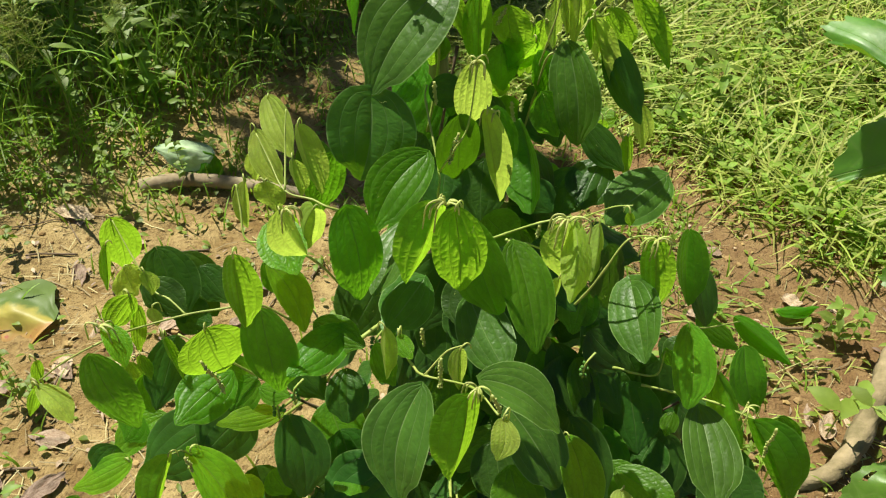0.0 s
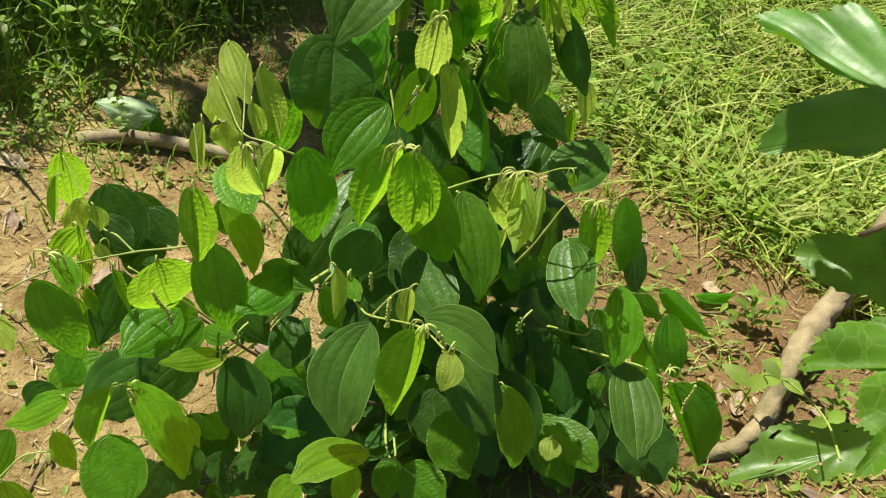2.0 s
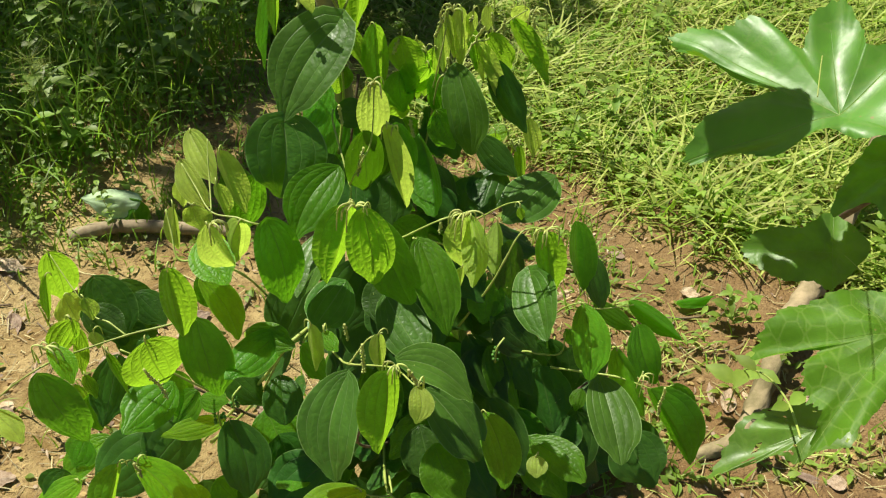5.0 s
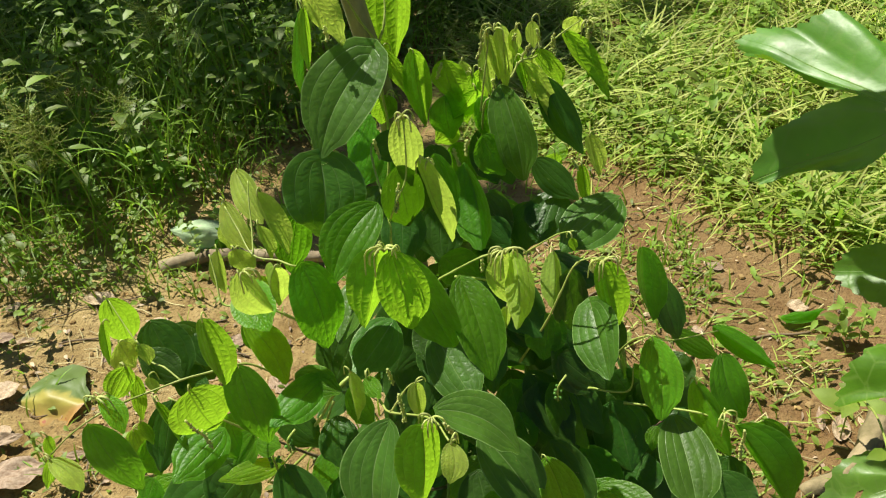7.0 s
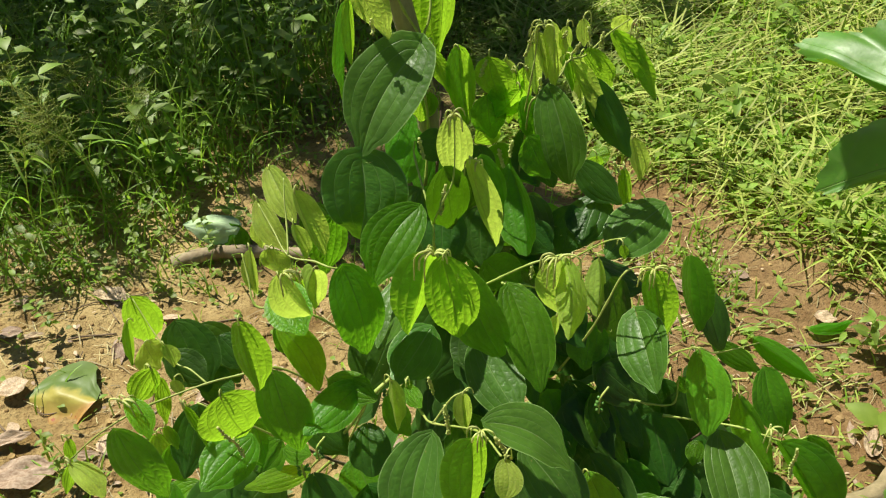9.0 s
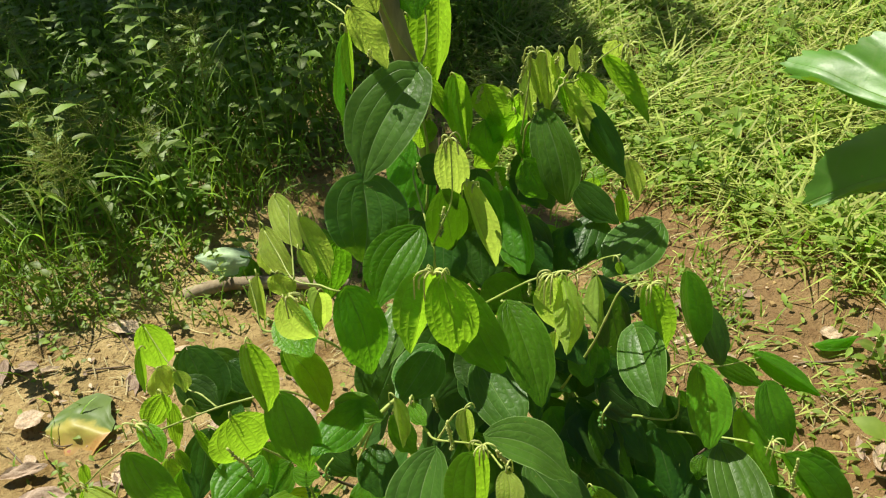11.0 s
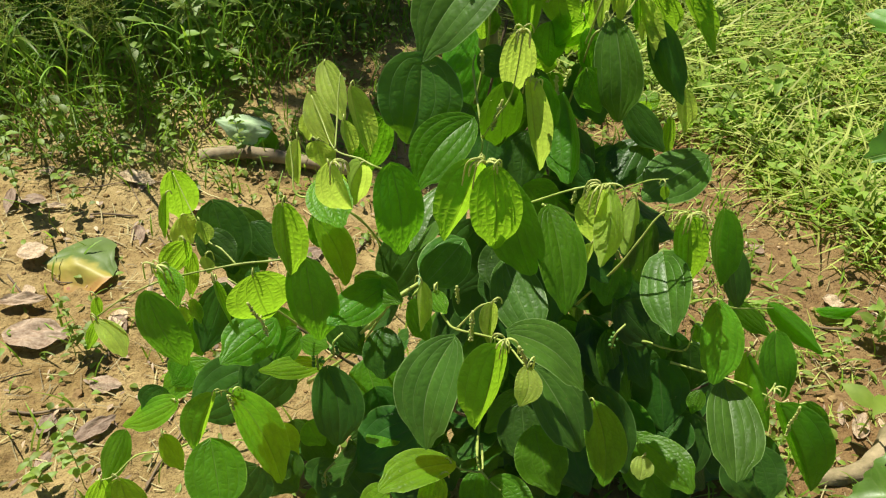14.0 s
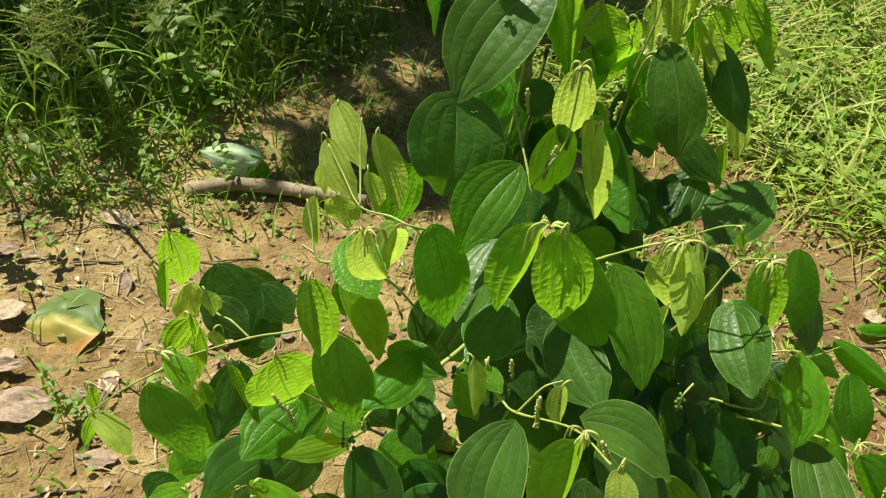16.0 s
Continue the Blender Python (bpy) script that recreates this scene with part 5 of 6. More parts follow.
# ---- loose things on the soil ----
log_line = smooth_path([(-0.619, 1.542, 0.020), (-0.518, 1.573, 0.025), (-0.421, 1.570, 0.025), (-0.321, 1.556, 0.025), (-0.206, 1.546, 0.020)], 6)
fallen = thing("fallen_stick", (-0.4, 1.5, 0), "thick pale fallen stick lying on the soil", "stick")
ob = part("wood", mesh_from("wood", *tube(log_line, [0.019 - 0.005 * i / (len(log_line) - 1) for i in range(len(log_line))], 12, wobble=0.2), PALE_WOOD), fallen)
ob.matrix_local = Matrix.Translation((0.4, -1.5, 0))


def ground_leaf(name, at, heading, length, width, material_mesh, label, category, lift=0.012, tilt=0.0, roll=0.0):
    z = rise(at[0], at[1]) + lift
    ob = new(name, material_mesh)
    ob.matrix_world = Matrix.Translation((at[0], at[1], z)) @ Euler((radians(tilt), radians(roll), radians(heading))).to_matrix().to_4x4() @ Matrix.Diagonal((width, length, (width + length) / 2, 1))
    return tagged(ob, label, category)


def curled_blade(seed, material, curl):
    v, f, u = blade("flat", seed, 12)
    out = []
    for x, y, z in v:
        out.append((x, y, z + curl * (abs(x) ** 1.5) + 0.25 * curl * (y - 0.5) ** 2 + 0.10 * noise.noise(Vector((x * 4, y * 4, seed))) + 0.03 * noise.noise(Vector((x * 12, y * 12, seed)))))
    return mesh_from("curled_blade", out, f, material, u)


DRY_MESH = [curled_blade(s, DRY, c) for s, c in ((1, 0.3), (2, 0.5), (3, -0.3), (4, 0.2))]
NARROW_MESH, PALE_MESH = curled_blade(5, LEAF["mid"], -0.5), curled_blade(6, LEAF["pale"], -0.7)


def turning_material():
    """A fallen leaf, still green at the base, yellow and orange towards the tip."""
    mat, tree, shader, out = nodes_of("turning_leaf")
    sep = tree.nodes.new("ShaderNodeSeparateXYZ")
    tree.links.new(tree.nodes.new("ShaderNodeUVMap").outputs[0], sep.inputs[0])
    obj = tree.nodes.new("ShaderNodeTexCoord").outputs["Object"]
    v = math_node(tree, "ADD", sep.outputs[0], math_node(tree, "MULTIPLY_ADD", noise_node(tree, obj, 4.0), 0.36, -0.18))
    col = mix_node(tree, ramp(tree, v, 0.34, 0.46), (0.125, 0.190, 0.045), (0.44, 0.38, 0.08))
    col = mix_node(tree, ramp(tree, v, 0.54, 0.78), col, (0.50, 0.29, 0.09))
    col = mix_node(tree, math_node(tree, "MULTIPLY", ramp(tree, noise_node(tree, obj, 7.0, 3.0), 0.58, 0.66), ramp(tree, v, 0.6, 0.75)), col, (0.42, 0.11, 0.05))
    tree.links.new(col, shader.inputs["Base Color"])
    shader.inputs["Roughness"].default_value = 0.5
    n = bump(tree, noise_node(tree, obj, 9.0), 0.3, 0.002, shader)
    see_through(tree, shader, out, col, 0.15, n)
    return mat


def loose_leaf(name, me, base, tip, width, face, label):
    ob = new(name, me)
    ob.matrix_world = stand(base, tip, width, face)
    return tagged(ob, label, "leaf")


TURNING = turning_material()
loose_leaf("fallen_leaf", curled_blade(8, TURNING, -0.5), (-0.822, 1.125, 0.022), (-0.668, 1.100, 0.040), 0.200, (-0.08, -0.30, 0.95), "large fallen leaf, green fading to yellow and orange, on the soil")
loose_leaf("cupped_leaf", PALE_MESH, (-0.455, 1.605, 0.085), (-0.590, 1.600, 0.100), 0.085, (-0.15, -0.45, 0.88), "pale shiny cupped leaf standing beside the stick")
loose_leaf("broad_leaf", curled_blade(6, LEAF["mid"], -0.6), (-0.455, 1.600, 0.080), (-0.500, 1.560, 0.010), 0.085, (0.10, -0.90, 0.40), "broad green leaf under the pale cupped leaf")
ground_leaf("dry_leaf", (-0.812, 0.930), -80, 0.120, 0.075, DRY_MESH[0], "large brown dry leaf on the soil", "leaf", 0.015, 0, 0)
ground_leaf("dry_leaf", (-0.874, 1.126), -60, 0.060, 0.050, DRY_MESH[3], "pinkish-brown dry leaf on the soil", "leaf", 0.02, 0, 0)
ground_leaf("dry_leaf", (-0.855, 0.997), -70, 0.090, 0.030, DRY_MESH[1], "curled brown dry leaf on the soil", "leaf", 0.015, 0, 0)
ground_leaf("dry_leaf", (-0.617, 0.853), -90, 0.060, 0.040, DRY_MESH[2], "pale dry leaf on the soil", "leaf", 0.012, 0, 0)
ground_leaf("dry_leaf", (-0.773, 1.431), -100, 0.090, 0.040, DRY_MESH[1], "grey-brown dry leaf at the edge of the weeds", "leaf", 0.012, 0, 0)
ground_leaf("dry_leaf", (-0.734, 1.458), -160, 0.070, 0.040, DRY_MESH[3], "grey-brown dry leaf at the edge of the weeds", "leaf", 0.012, 0, 0)
ground_leaf("dry_leaf", (-0.589, 0.719), -40, 0.080, 0.035, DRY_MESH[0], "pale dry leaf on the soil", "leaf", 0.012, 0, 0)
ground_leaf("dry_leaf", (-0.130, 0.977), -90, 0.100, 0.060, DRY_MESH[3], "dry leaf under the plant", "leaf", 0.012, 0, 0)
ground_leaf("fallen_leaf", (0.823, 1.224), -80, 0.10, 0.035, NARROW_MESH, "narrow light green leaf lying on the soil", "leaf", 0.03, 0, 5)
for i in range(46):
    rnd = random.Random(100 + i)
    x = rnd.choice((-1, 1, -1, -1))
    p = (rnd.uniform(-1.15, -0.25), rnd.uniform(0.55, 1.55)) if x < 0 else (rnd.uniform(0.45, 1.1), rnd.uniform(0.7, 1.45))
    tagged(ground_leaf("dry_leaf", p, rnd.uniform(0, 360), rnd.uniform(0.025, 0.075), rnd.uniform(0.015, 0.042), rnd.choice(DRY_MESH), "curled dry brown fallen leaf on the soil", "leaf", 0.008, rnd.uniform(-8, 8), rnd.uniform(-12, 12)), group="fallen leaves")


def clods():
    verts, faces = [], []
    rnd = random.Random(9)
    for i in range(2200):
        x, y = (rnd.uniform(-1.3, -0.1), rnd.uniform(0.5, 1.6)) if rnd.random() < 0.5 else (rnd.uniform(0.3, 1.3), rnd.uniform(0.55, 1.75))
        r = 0.002 + 0.009 * rnd.random() ** 5
        start = len(verts)
        bead(Vector((x, y, rise(x, y) + r * 0.25)), r, verts, faces, 3, 6)
        for k in range(start, len(verts)):
            d = verts[k] - Vector((x, y, rise(x, y) + r * 0.25))
            verts[k] = verts[k] + d * (0.9 * noise.noise(verts[k] * 90)) - Vector((0, 0, d.z * 0.35))
    tagged(new("soil_clods", mesh_from("soil_clods", verts, faces, CLOD, smooth=False)), "small crumbs and clods of reddish-brown soil", "soil", kind="stuff")


clods()


def litter():
    verts, faces, v2, f2 = [], [], [], []
    rnd = random.Random(61)
    for i in range(3600):
        x, y = (rnd.uniform(-1.35, 0.0), rnd.uniform(0.45, 1.75)) if rnd.random() < 0.62 else (rnd.uniform(0.3, 1.4), rnd.uniform(0.55, 1.7))
        if noise.noise(Vector((x * 3, y * 3, 9))) < rnd.uniform(-0.5, 0.25):
            continue
        a = rnd.uniform(0, 6.28)
        if rnd.random() < 0.72:
            ln, w = rnd.uniform(0.012, 0.06), rnd.uniform(0.0004, 0.0012)
            d, s = Vector((math.cos(a), math.sin(a), 0)), Vector((-math.sin(a), math.cos(a), 0)) * w
            k = len(verts)
            for t in (-0.5, 0.0, 0.5):
                p = Vector((x, y, 0)) + d * ln * t + s * rnd.uniform(-1.5, 1.5)
                p.z = rise(p.x, p.y) + rnd.uniform(0.004, 0.010)
                verts.extend((p - s, p + s))
            faces.extend(((k, k + 1, k + 3, k + 2), (k + 2, k + 3, k + 5, k + 4)))
        else:
            little_leaf(v2, f2, (x, y, rise(x, y) + rnd.uniform(0.003, 0.008)), (math.cos(a), math.sin(a), rnd.uniform(-0.1, 0.2)), (rnd.uniform(-0.4, 0.4), rnd.uniform(-0.4, 0.4), 1), rnd.uniform(0.008, 0.022), rnd.uniform(0.003, 0.009))
    tagged(new("straw_litter", mesh_from("straw_litter", verts, faces, STRAW)), "scattered bits of dry straw on the soil", "litter", kind="stuff")
    tagged(new("leaf_litter", mesh_from("leaf_litter", v2, f2, DRY)), "crumbled brown leaf bits on the soil", "litter", kind="stuff")


for i in range(36):
    rnd = random.Random(200 + i)
    x, y = (rnd.uniform(-1.15, -0.1), rnd.uniform(0.55, 1.6)) if i % 3 else (rnd.uniform(0.4, 1.1), rnd.uniform(0.7, 1.5))
    a, ln = rnd.uniform(0, 6.28), rnd.uniform(0.04, 0.16)
    pts = [Vector((x + math.cos(a) * ln * k / 3 + rnd.uniform(-0.006, 0.006), y + math.sin(a) * ln * k / 3 + rnd.uniform(-0.006, 0.006), 0)) for k in range(4)]
    pts = [Vector((p.x, p.y, rise(p.x, p.y) + 0.006)) for p in pts]
    tagged(new("dry_twig", mesh_from("dry_twig", *tube(smooth_path(pts, 3), rnd.uniform(0.001, 0.0028), 6), WOOD)), "thin dry brown twig lying on the soil", "twig", "dry twigs")


# ---- grass and weeds ----
def grass_blade(verts, faces, root, heading, length, width, lean, bend, segs=4):
    """A tapering blade that rises and bows over."""
    start = len(verts)
    d, side = Vector((math.cos(heading), math.sin(heading), 0)), Vector((-math.sin(heading), math.cos(heading), 0))
    p, a = Vector(root), lean
    for i in range(segs + 1):
        t = i / segs
        w = width * (1 - t ** 2.2) * 0.5 * (0.55 + 0.45 * min(1, t * 4)) + 0.0003
        verts.append(p - side * w)
        verts.append(p + side * w + Vector((0, 0, 0.15 * w)))
        p = p + (d * math.sin(a) + Vector((0, 0, math.cos(a)))) * (length / segs)
        a += bend / segs
        floor = rise(p.x, p.y) + 0.004
        if p.z < floor:
            p.z = floor
    for i in range(segs):
        q = start + 2 * i
        faces.append((q, q + 1, q + 3, q + 2))


def little_leaf(verts, faces, root, way, up, length, width):
    """A small folded herb leaf of eight faces."""
    root, y = Vector(root), Vector(way).normalized()
    x = y.cross(Vector(up)).normalized()
    z = x.cross(y)
    s = len(verts)
    for t, w, dz in ((0.0, 0.04, 0), (0.25, 0.8, 0.03), (0.55, 1.0, 0.03), (0.8, 0.55, -0.03), (1.0, 0.03, -0.12)):
        c = root + y * (length * t) + z * (dz * length)
        verts.extend((c - x * (width * w / 2) + z * (0.12 * width * w), c, c + x * (width * w / 2) + z * (0.12 * width * w)))
    for i in range(4):
        a = s + 3 * i
        faces.append((a, a + 1, a + 4, a + 3))
        faces.append((a + 1, a + 2, a + 5, a + 4))


def edge_right(x, y):
    """How grassy the soil is, to the right of the plant and behind it: 0 to 1."""
    near = max(1.05, 1.84 - 1.0 * max(0.0, x - 0.55)) + 0.16 * noise.noise(Vector((x * 3, y * 3, 0)))
    return max(0.0, min(1.0, (y - near) / 0.25)) * max(0.0, min(1.0, (x - 0.12 + 0.10 * (y - 1.5)) / 0.3))


def edge_left(x, y):
    near = 1.60 + 1.3 * max(0.0, min(0.75, x + 0.72)) + 0.6 * min(0.0, x + 0.8) + 0.16 * noise.noise(Vector((x * 3, y * 3, 7)))
    return max(0.0, min(1.0, (y - near + 0.15) / 0.5)) * max(0.0, min(1.0, (0.55 - x) / 0.3))


def right_grass():
    verts, faces, v2, f2, v3, f3 = [], [], [], [], [], []
    rnd = random.Random(21)
    for i in range(92000):
        x, y = 0.1 + 4.4 * rnd.random() ** 1.5, 0.75 + 4.4 * rnd.random() ** 1.6
        e = edge_right(x, y)
        if 0.15 < x < 1.0 + 0.3 * noise.noise(Vector((x, y, 8))) and y > 3.3:
            continue
        tuft = max(0.0, noise.noise(Vector((x * 5, y * 5, 6)))) * 0.35
        if rnd.random() > 0.09 + tuft + e or rnd.random() < (x - 2.2) / 2.3 + 0.3 * noise.noise(Vector((x, y, 2))) * (x > 2.2):
            continue
        clump = noise.noise(Vector((x * 4.5, y * 4.5, 4)))
        h = rise(x, y) + 0.05 * e * max(0.0, clump)
        kind = rnd.random() - 0.25 * clump
        if kind < 0.40:     # cut stalks lying about
            grass_blade(verts, faces, (x, y, h + rnd.uniform(0.002, 0.05) * e), rnd.gauss(0.5, 0.8) + rnd.choice((0, math.pi)), rnd.uniform(0.04, 0.08) + 0.22 * e * rnd.random(), rnd.uniform(0.002, 0.004) + 0.006 * e * rnd.random(), rnd.uniform(1.0, 1.5), rnd.uniform(-0.1, 0.6))
        elif kind < 0.58:   # standing blades
            grass_blade(v2, f2, (x, y, h), rnd.uniform(0, 6.28), rnd.uniform(0.03, 0.06) + 0.11 * e * rnd.random(), rnd.uniform(0.003, 0.005) + 0.009 * e * rnd.random(), rnd.uniform(0.1, 0.9), rnd.uniform(0.4, 1.5))
        else:               # small herb leaves
            a = rnd.uniform(0, 6.28)
            little_leaf(v3, f3, (x, y, h + rnd.uniform(0.005, 0.06) * (0.3 + e)), (math.cos(a), math.sin(a), rnd.uniform(-0.3, 0.4)), (rnd.uniform(-0.4, 0.4), rnd.uniform(-0.4, 0.4), 1), rnd.uniform(0.016, 0.036) + (0.008 + 0.04 * rnd.random() ** 3) * e, rnd.uniform(0.007, 0.014) + (0.003 + 0.016 * rnd.random() ** 3) * e)
    tagged(new("cut_grass", mesh_from("cut_grass", verts, faces, HAY)), "cut pale green grass strewn over the ground", "grass", kind="stuff")
    tagged(new("grass", mesh_from("grass", v2, f2, GRASS)), "short bright green grass in the sun", "grass", kind="stuff")
    tagged(new("ground_herbs", mesh_from("ground_herbs", v3, f3, HERB)), "low green herbs among the cut grass", "weeds", kind="stuff")


def left_grass():
    verts, faces, v3, f3 = [], [], [], []
    rnd = random.Random(22)
    for i in range(72000):
        x, y = 0.7 - 5.0 * rnd.random() ** 1.25, 0.6 + 4.6 * rnd.random() ** 1.1
        e = edge_left(x, y)
        tuft = max(0.0, noise.noise(Vector((x * 5, y * 5, 1)))) * (0.9 if y > 1.15 else 0.5) + (0.42 if -1.0 < x < 0.05 and 1.42 < y < 2.4 else 0.0)
        if rnd.random() > 0.10 + tuft + e or rnd.random() < (-2.0 - x) / 2.3 + 0.3 * noise.noise(Vector((x, y, 2))) * (x < -2.0):
            continue
        h, kind = rise(x, y), rnd.random()
        if kind < 0.5:
            grass_blade(verts, faces, (x, y, h), rnd.uniform(0, 6.28), rnd.uniform(0.03, 0.09) + 0.34 * e * rnd.random(), rnd.uniform(0.0025, 0.005) + 0.007 * e * rnd.random() ** 2, rnd.uniform(0.05, 0.6), rnd.uniform(0.3, 1.8), 5)
        else:
            a = rnd.uniform(0, 6.28)
            little_leaf(v3, f3, (x, y, h + rnd.uniform(0.004, 0.02) + (0.10 + 0.25 * min(1, max(0, y - 1.8))) * e * rnd.random()), (math.cos(a), math.sin(a), rnd.uniform(-0.4, 0.4)), (rnd.uniform(-0.5, 0.5), rnd.uniform(-0.6, 0.3), 1), rnd.uniform(0.015, 0.038) * (0.7 + 0.6 * e) + 0.02 * e * rnd.random() ** 2, rnd.uniform(0.008, 0.022) * (0.7 + 0.5 * e))
    tagged(new("tall_grass", mesh_from("tall_grass", verts, faces, GRASS)), "dense green grass at the edge of the clearing", "grass", kind="stuff")
    tagged(new("undergrowth", mesh_from("undergrowth", v3, f3, WEED)), "dense low leafy green weeds", "weeds", kind="stuff")


litter()
right_grass()
left_grass()


def weed(seed, height, leaves, size):
    """An upright herb: a stem with pairs of leaves."""
    rnd = random.Random(seed)
    root = thing("weed", (0, 0, 0), "leafy green weed standing in the undergrowth", "weed", "weeds at the edge")
    tip = Vector((rnd.uniform(-0.06, 0.06), rnd.uniform(-0.08, 0.02), height))
    line = smooth_path((Vector((0, 0, -0.01)), tip * 0.5 + Vector((rnd.uniform(-0.02, 0.02), 0, 0)), tip), 6)
    part("stem", mesh_from("stem", *tube(line, [0.0025 - 0.0014 * i / (len(line) - 1) for i in range(len(line))], 6), STEM), root)
    for i in range(leaves):
        t = 0.25 + 0.75 * i / leaves
        p = line[min(len(line) - 1, int(t * len(line)))]
        for side in (0, 1):
            a = i * 1.57 + side * math.pi + rnd.uniform(-0.4, 0.4)
            v, f = [], []
            little_leaf(v, f, p, (math.cos(a), math.sin(a), rnd.uniform(-0.3, 0.5)), (0, 0, 1), size * rnd.uniform(0.7, 1.2), size * rnd.uniform(0.4, 0.62))
            part("leaf", mesh_from("leaf", v, f, WEED), root)
    return root


WEEDS = [weed(31, 0.32, 6, 0.075), weed(32, 0.44, 8, 0.06), weed(33, 0.26, 5, 0.085), weed(34, 0.52, 9, 0.07)]
rnd = random.Random(40)
made = 0
while made < 150:
    x, y = rnd.uniform(-2.6, 0.6), rnd.uniform(1.5, 3.8)
    if edge_left(x, y) < 0.7:
        continue
    src = WEEDS[made % 4]
    m = Matrix.Translation((x, y, rise(x, y))) @ Euler((0, 0, rnd.uniform(0, 6.28))).to_matrix().to_4x4()
    if made < 4:
        src.matrix_world = m
    else:
        copy_thing(src, m)
    made += 1


# broad-leaved weeds in the cut grass
for i in range(22):
    rnd = random.Random(300 + i)
    x, y = rnd.uniform(0.62, 1.9), rnd.uniform(1.9, 3.2)
    copy_thing(WEEDS[i % 4], Matrix.Translation((x, y, rise(x, y))) @ Euler((0, 0, rnd.uniform(0, 6.28))).to_matrix().to_4x4() @ Matrix.Scale(rnd.uniform(0.45, 0.8), 4))

# seedlings on the open soil
for i, (x, y, size) in enumerate(((0.97, 1.17, 0.42), (0.97, 1.02, 0.45), (1.05, 0.95, 0.40), (1.15, 1.41, 0.40), (1.14, 0.79, 0.60), (-0.67, 0.91, 0.35), (-0.65, 0.93, 0.30), (-0.96, 1.31, 0.50), (-0.90, 1.46, 0.50), (-0.51, 1.58, 0.40), (-0.49, 1.66, 0.45), (-0.66, 1.49, 0.35), (-0.83, 1.33, 0.35), (-0.52, 0.95, 0.30), (-0.60, 0.63, 0.35), (-0.54, 0.64, 0.40), (0.81, 1.10, 0.30), (0.92, 1.38, 0.40), (0.91, 1.18, 0.45))):
    m = Matrix.Translation((x, y, rise(x, y))) @ Euler((0, 0, i * 2.1)).to_matrix().to_4x4() @ Matrix.Scale(size, 4)
    tagged(copy_thing(WEEDS[i % 4], m), "small green seedling growing on the bare soil", "seedling", "seedlings")


def climbing_vine(line, nodes):
    """A thread-thin climber with small pointed leaves, arching over the open soil."""
    root = thing("climbing_vine", line[0], "thin pale green climbing vine with small pointed leaves", "vine")
    back = Matrix.Translation(-Vector(line[0]))
    path = smooth_path(line, 6)
    ob = part("stem", mesh_from("stem", *tube(path, 0.0016, 6), STEM), root)
    ob.matrix_local = back
    for t, a, size in nodes:
        v, f = [], []
        little_leaf(v, f, path[int(t * (len(path) - 1))], (math.cos(a), math.sin(a), 0.15), (-0.2, -0.3, 1), size, size * 0.55)
        ob = part("leaf", mesh_from("leaf", v, f, HERB), root)
        ob.matrix_local = back


climbing_vine([(0.840, 0.930, 0.0), (0.815, 0.900, 0.150), (0.757, 0.790, 0.282), (0.700, 0.672, 0.392), (0.625, 0.535, 0.507), (0.590, 0.455, 0.545)], ((0.16, 2.4, 0.07), (0.18, 0.2, 0.06), (0.26, 4.0, 0.06), (0.30, 1.0, 0.05), (0.40, 2.2, 0.045), (0.42, 5.4, 0.045), (0.80, 0.5, 0.035), (0.82, 3.4, 0.03)))


def seed_grass(seed, height):
    """A tall grass: a jointed stalk, a few long leaves and a fine branching head."""
    rnd = random.Random(seed)
    root = thing("seeding_grass", (0, 0, 0), "tall thin grass with a fine branching seed head", "grass", "seeding grasses")
    top = Vector((rnd.uniform(-0.10, 0.10), rnd.uniform(-0.12, 0.0), height))
    line = smooth_path((Vector((0, 0, -0.01)), top * 0.45 + Vector((0.02, 0.0, 0)), top * 0.8, top), 6)
    part("stalk", mesh_from("stalk", *tube(line, [0.0019 - 0.0012 * i / (len(line) - 1) for i in range(len(line))], 6), HAY), root)
    for i in range(5):
        v, f = [], []
        grass_blade(v, f, line[2 + 2 * i], rnd.uniform(0, 6.28), rnd.uniform(0.12, 0.24), rnd.uniform(0.005, 0.010), rnd.uniform(0.3, 0.8), rnd.uniform(0.8, 1.6), 7)
        part("leaf", mesh_from("leaf", v, f, GRASS), root)
    v, f = [], []
    for i in range(64):
        p = line[-1 - (i % 9)]
        a = rnd.uniform(0, 6.28)
        w = Vector((math.cos(a), math.sin(a), rnd.uniform(-0.2, 0.8))).normalized() * rnd.uniform(0.03, 0.09)
        tube([p, p + w * 0.5 + Vector((0, 0, 0.004)), p + w], 0.0005, 4, v, f)
        for k in range(5):
            bead(p + w * (0.3 + 0.17 * k) + Vector((0, 0, 0.002)), 0.0015, v, f, 2, 4)
    part("seed_head", mesh_from("seed_head", v, f, HAY), root)
    return root


SEEDING = [seed_grass(71, 0.34), seed_grass(72, 0.46), seed_grass(73, 0.40)]
for i, (x, y) in enumerate(((-1.02, 1.62), (-0.95, 1.80), (-0.93, 1.54), (-0.86, 1.60), (-1.00, 1.50), (-0.82, 1.72), (-0.74, 1.85), (-1.18, 1.72), (-1.10, 2.00), (-0.86, 1.95), (-1.30, 1.95), (-0.78, 2.25), (-1.45, 2.2), (-0.62, 2.1), (-1.2, 2.4), (-0.95, 2.6), (-1.6, 2.6))):
    m = Matrix.Translation((x, y, rise(x, y))) @ Euler((0, 0, i * 1.3)).to_matrix().to_4x4()
    if i < 3:
        SEEDING[i].matrix_world = m
    else:
        copy_thing(SEEDING[i % 3], m)

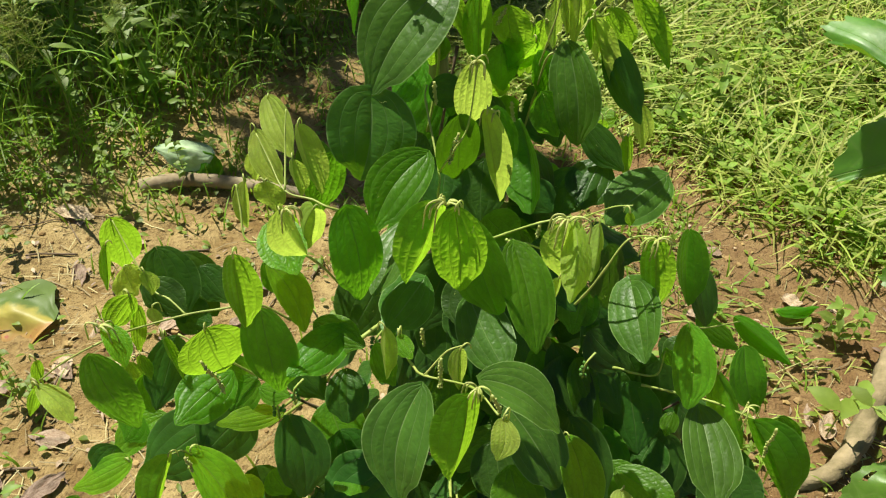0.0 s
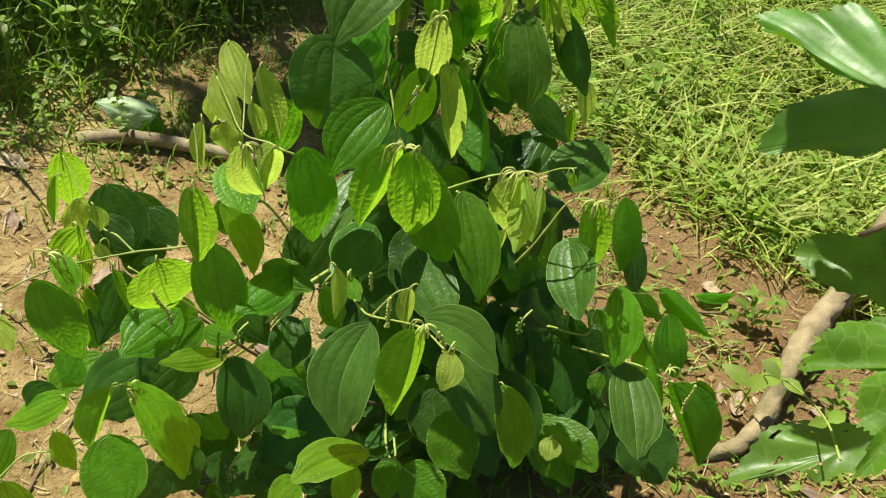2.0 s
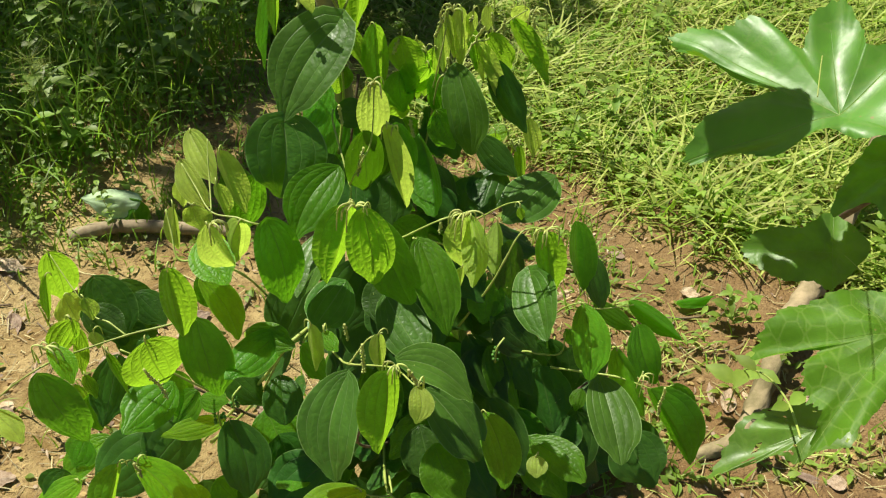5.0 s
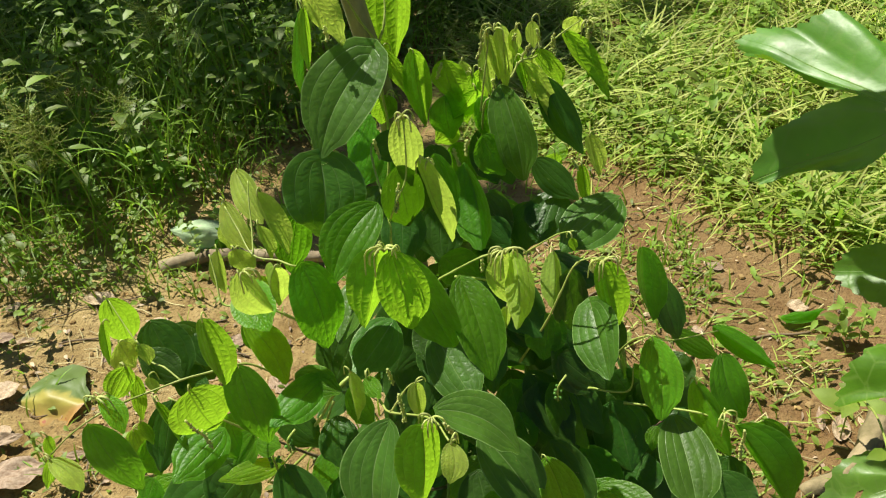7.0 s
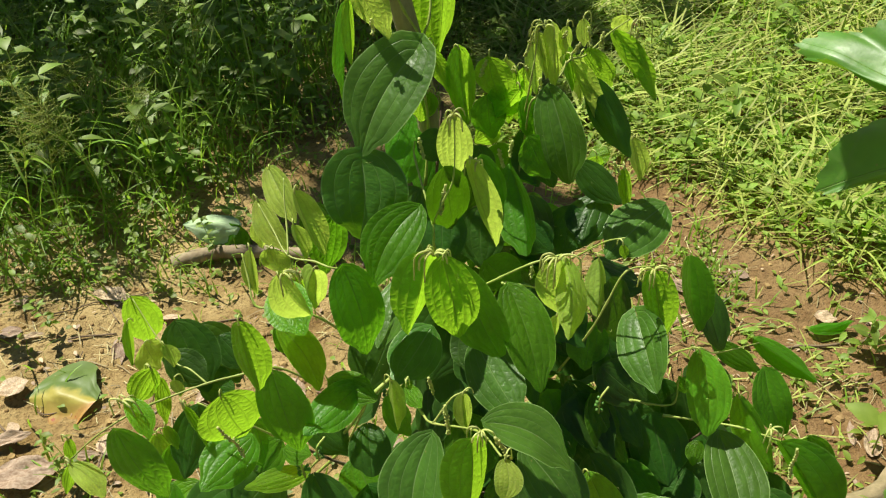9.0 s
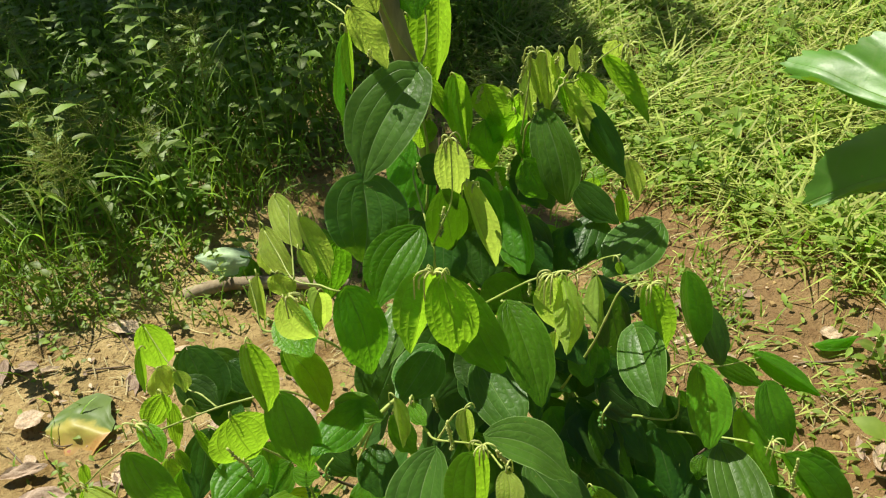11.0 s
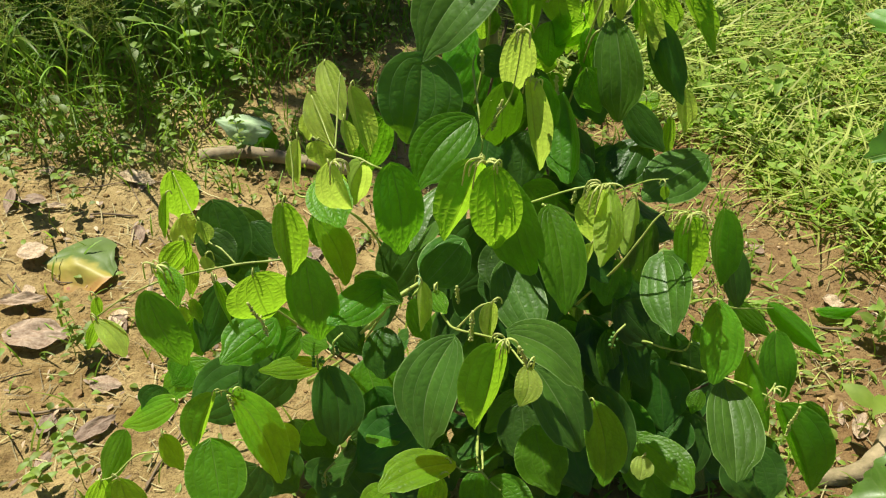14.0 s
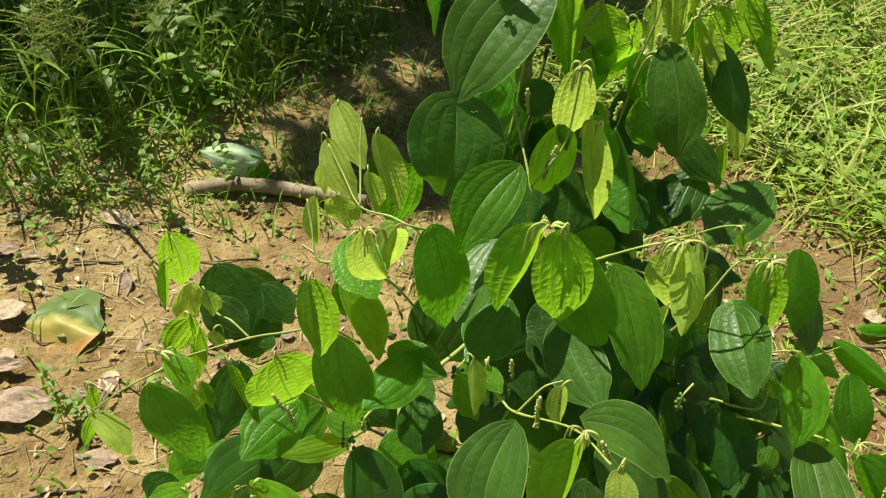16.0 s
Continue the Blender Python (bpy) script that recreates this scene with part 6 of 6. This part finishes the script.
# ---- an unseen tree, added beside the clearing so that its crown shades the weeds ----
def shade_tree(x, y, height, middle, radius):
    rnd = random.Random(50)
    tree_ob = thing("shade_tree", (x, y, 0), "unseen leafy tree added at the edge of the clearing to shade the weeds", "tree")
    back = Matrix.Translation((-x, -y, 0))
    mid = Vector(middle)
    trunk = smooth_path([(x, y, -0.1), (x * 0.98, y, height * 0.4), (mid.x, mid.y, mid.z - 0.3)], 8)
    verts, faces = tube(trunk, [0.16 - 0.09 * i / (len(trunk) - 1) for i in range(len(trunk))], 14, wobble=0.1)
    for i in range(9):
        a = i * 0.7
        end = mid + Vector((math.cos(a) * radius[0] * 0.7, math.sin(a) * radius[1] * 0.7, rnd.uniform(-0.3, 0.5)))
        tube(smooth_path([trunk[-6], (trunk[-1] + end) / 2 + Vector((0, 0, 0.2)), end], 6), [0.05 - 0.04 * k / 12 for k in range(13)], 8, verts, faces)
    ob = part("trunk", mesh_from("trunk", verts, faces, BARK), tree_ob)
    ob.matrix_local = back
    verts, faces = [], []
    for i in range(8500):
        a, q = rnd.uniform(0, 6.28), rnd.random() ** 0.5
        edge = 1 + 0.22 * noise.noise(Vector((math.cos(a) * 2, math.sin(a) * 2, 1)))
        p = mid + Vector((math.cos(a) * q * radius[0] * edge, math.sin(a) * q * radius[1] * edge, rnd.uniform(-0.4, 0.5) * (1.1 - q)))
        # crown thinned or kept dense by where its shadow lands on the ground
        spot = p - TO_SUN * (p.z / TO_SUN.z)
        if noise.noise(p * 2.6) < (-0.10 if spot.x < -0.45 and spot.y > 1.95 + 0.5 * min(0.0, spot.x + 0.55) else 0.26 if spot.x < -0.4 else 0.10) or spot.x > 0.50 + 0.45 * max(0.0, min(1.0, (spot.y - 2.35) / 0.3)) + 0.2 * noise.noise(spot * 3):
            continue
        b = rnd.uniform(0, 6.28)
        little_leaf(verts, faces, p, (math.cos(b), math.sin(b), rnd.uniform(-0.5, 0.2)), (rnd.uniform(-0.5, 0.5), rnd.uniform(-0.5, 0.5), 1), rnd.uniform(0.10, 0.17), rnd.uniform(0.05, 0.09))
    # extra leaves, added to shade the near left edge of the weeds
    for i in range(60):
        p = mid + Vector((rnd.gauss(-0.68, 0.16), rnd.gauss(-1.22, 0.12), rnd.uniform(-0.3, 0.3)))
        b = rnd.uniform(0, 6.28)
        little_leaf(verts, faces, p, (math.cos(b), math.sin(b), rnd.uniform(-0.5, 0.2)), (rnd.uniform(-0.5, 0.5), rnd.uniform(-0.5, 0.5), 1), rnd.uniform(0.09, 0.15), rnd.uniform(0.05, 0.08))
    ob = part("crown", mesh_from("crown", verts, faces, WEED), tree_ob)
    ob.matrix_local = back


reach = TO_SUN * (4.2 / TO_SUN.z)
shade_tree(-4.6, 6.2, 4.2, (-0.62 + reach.x, 2.88 + reach.y, 4.2), (1.8, 1.38))
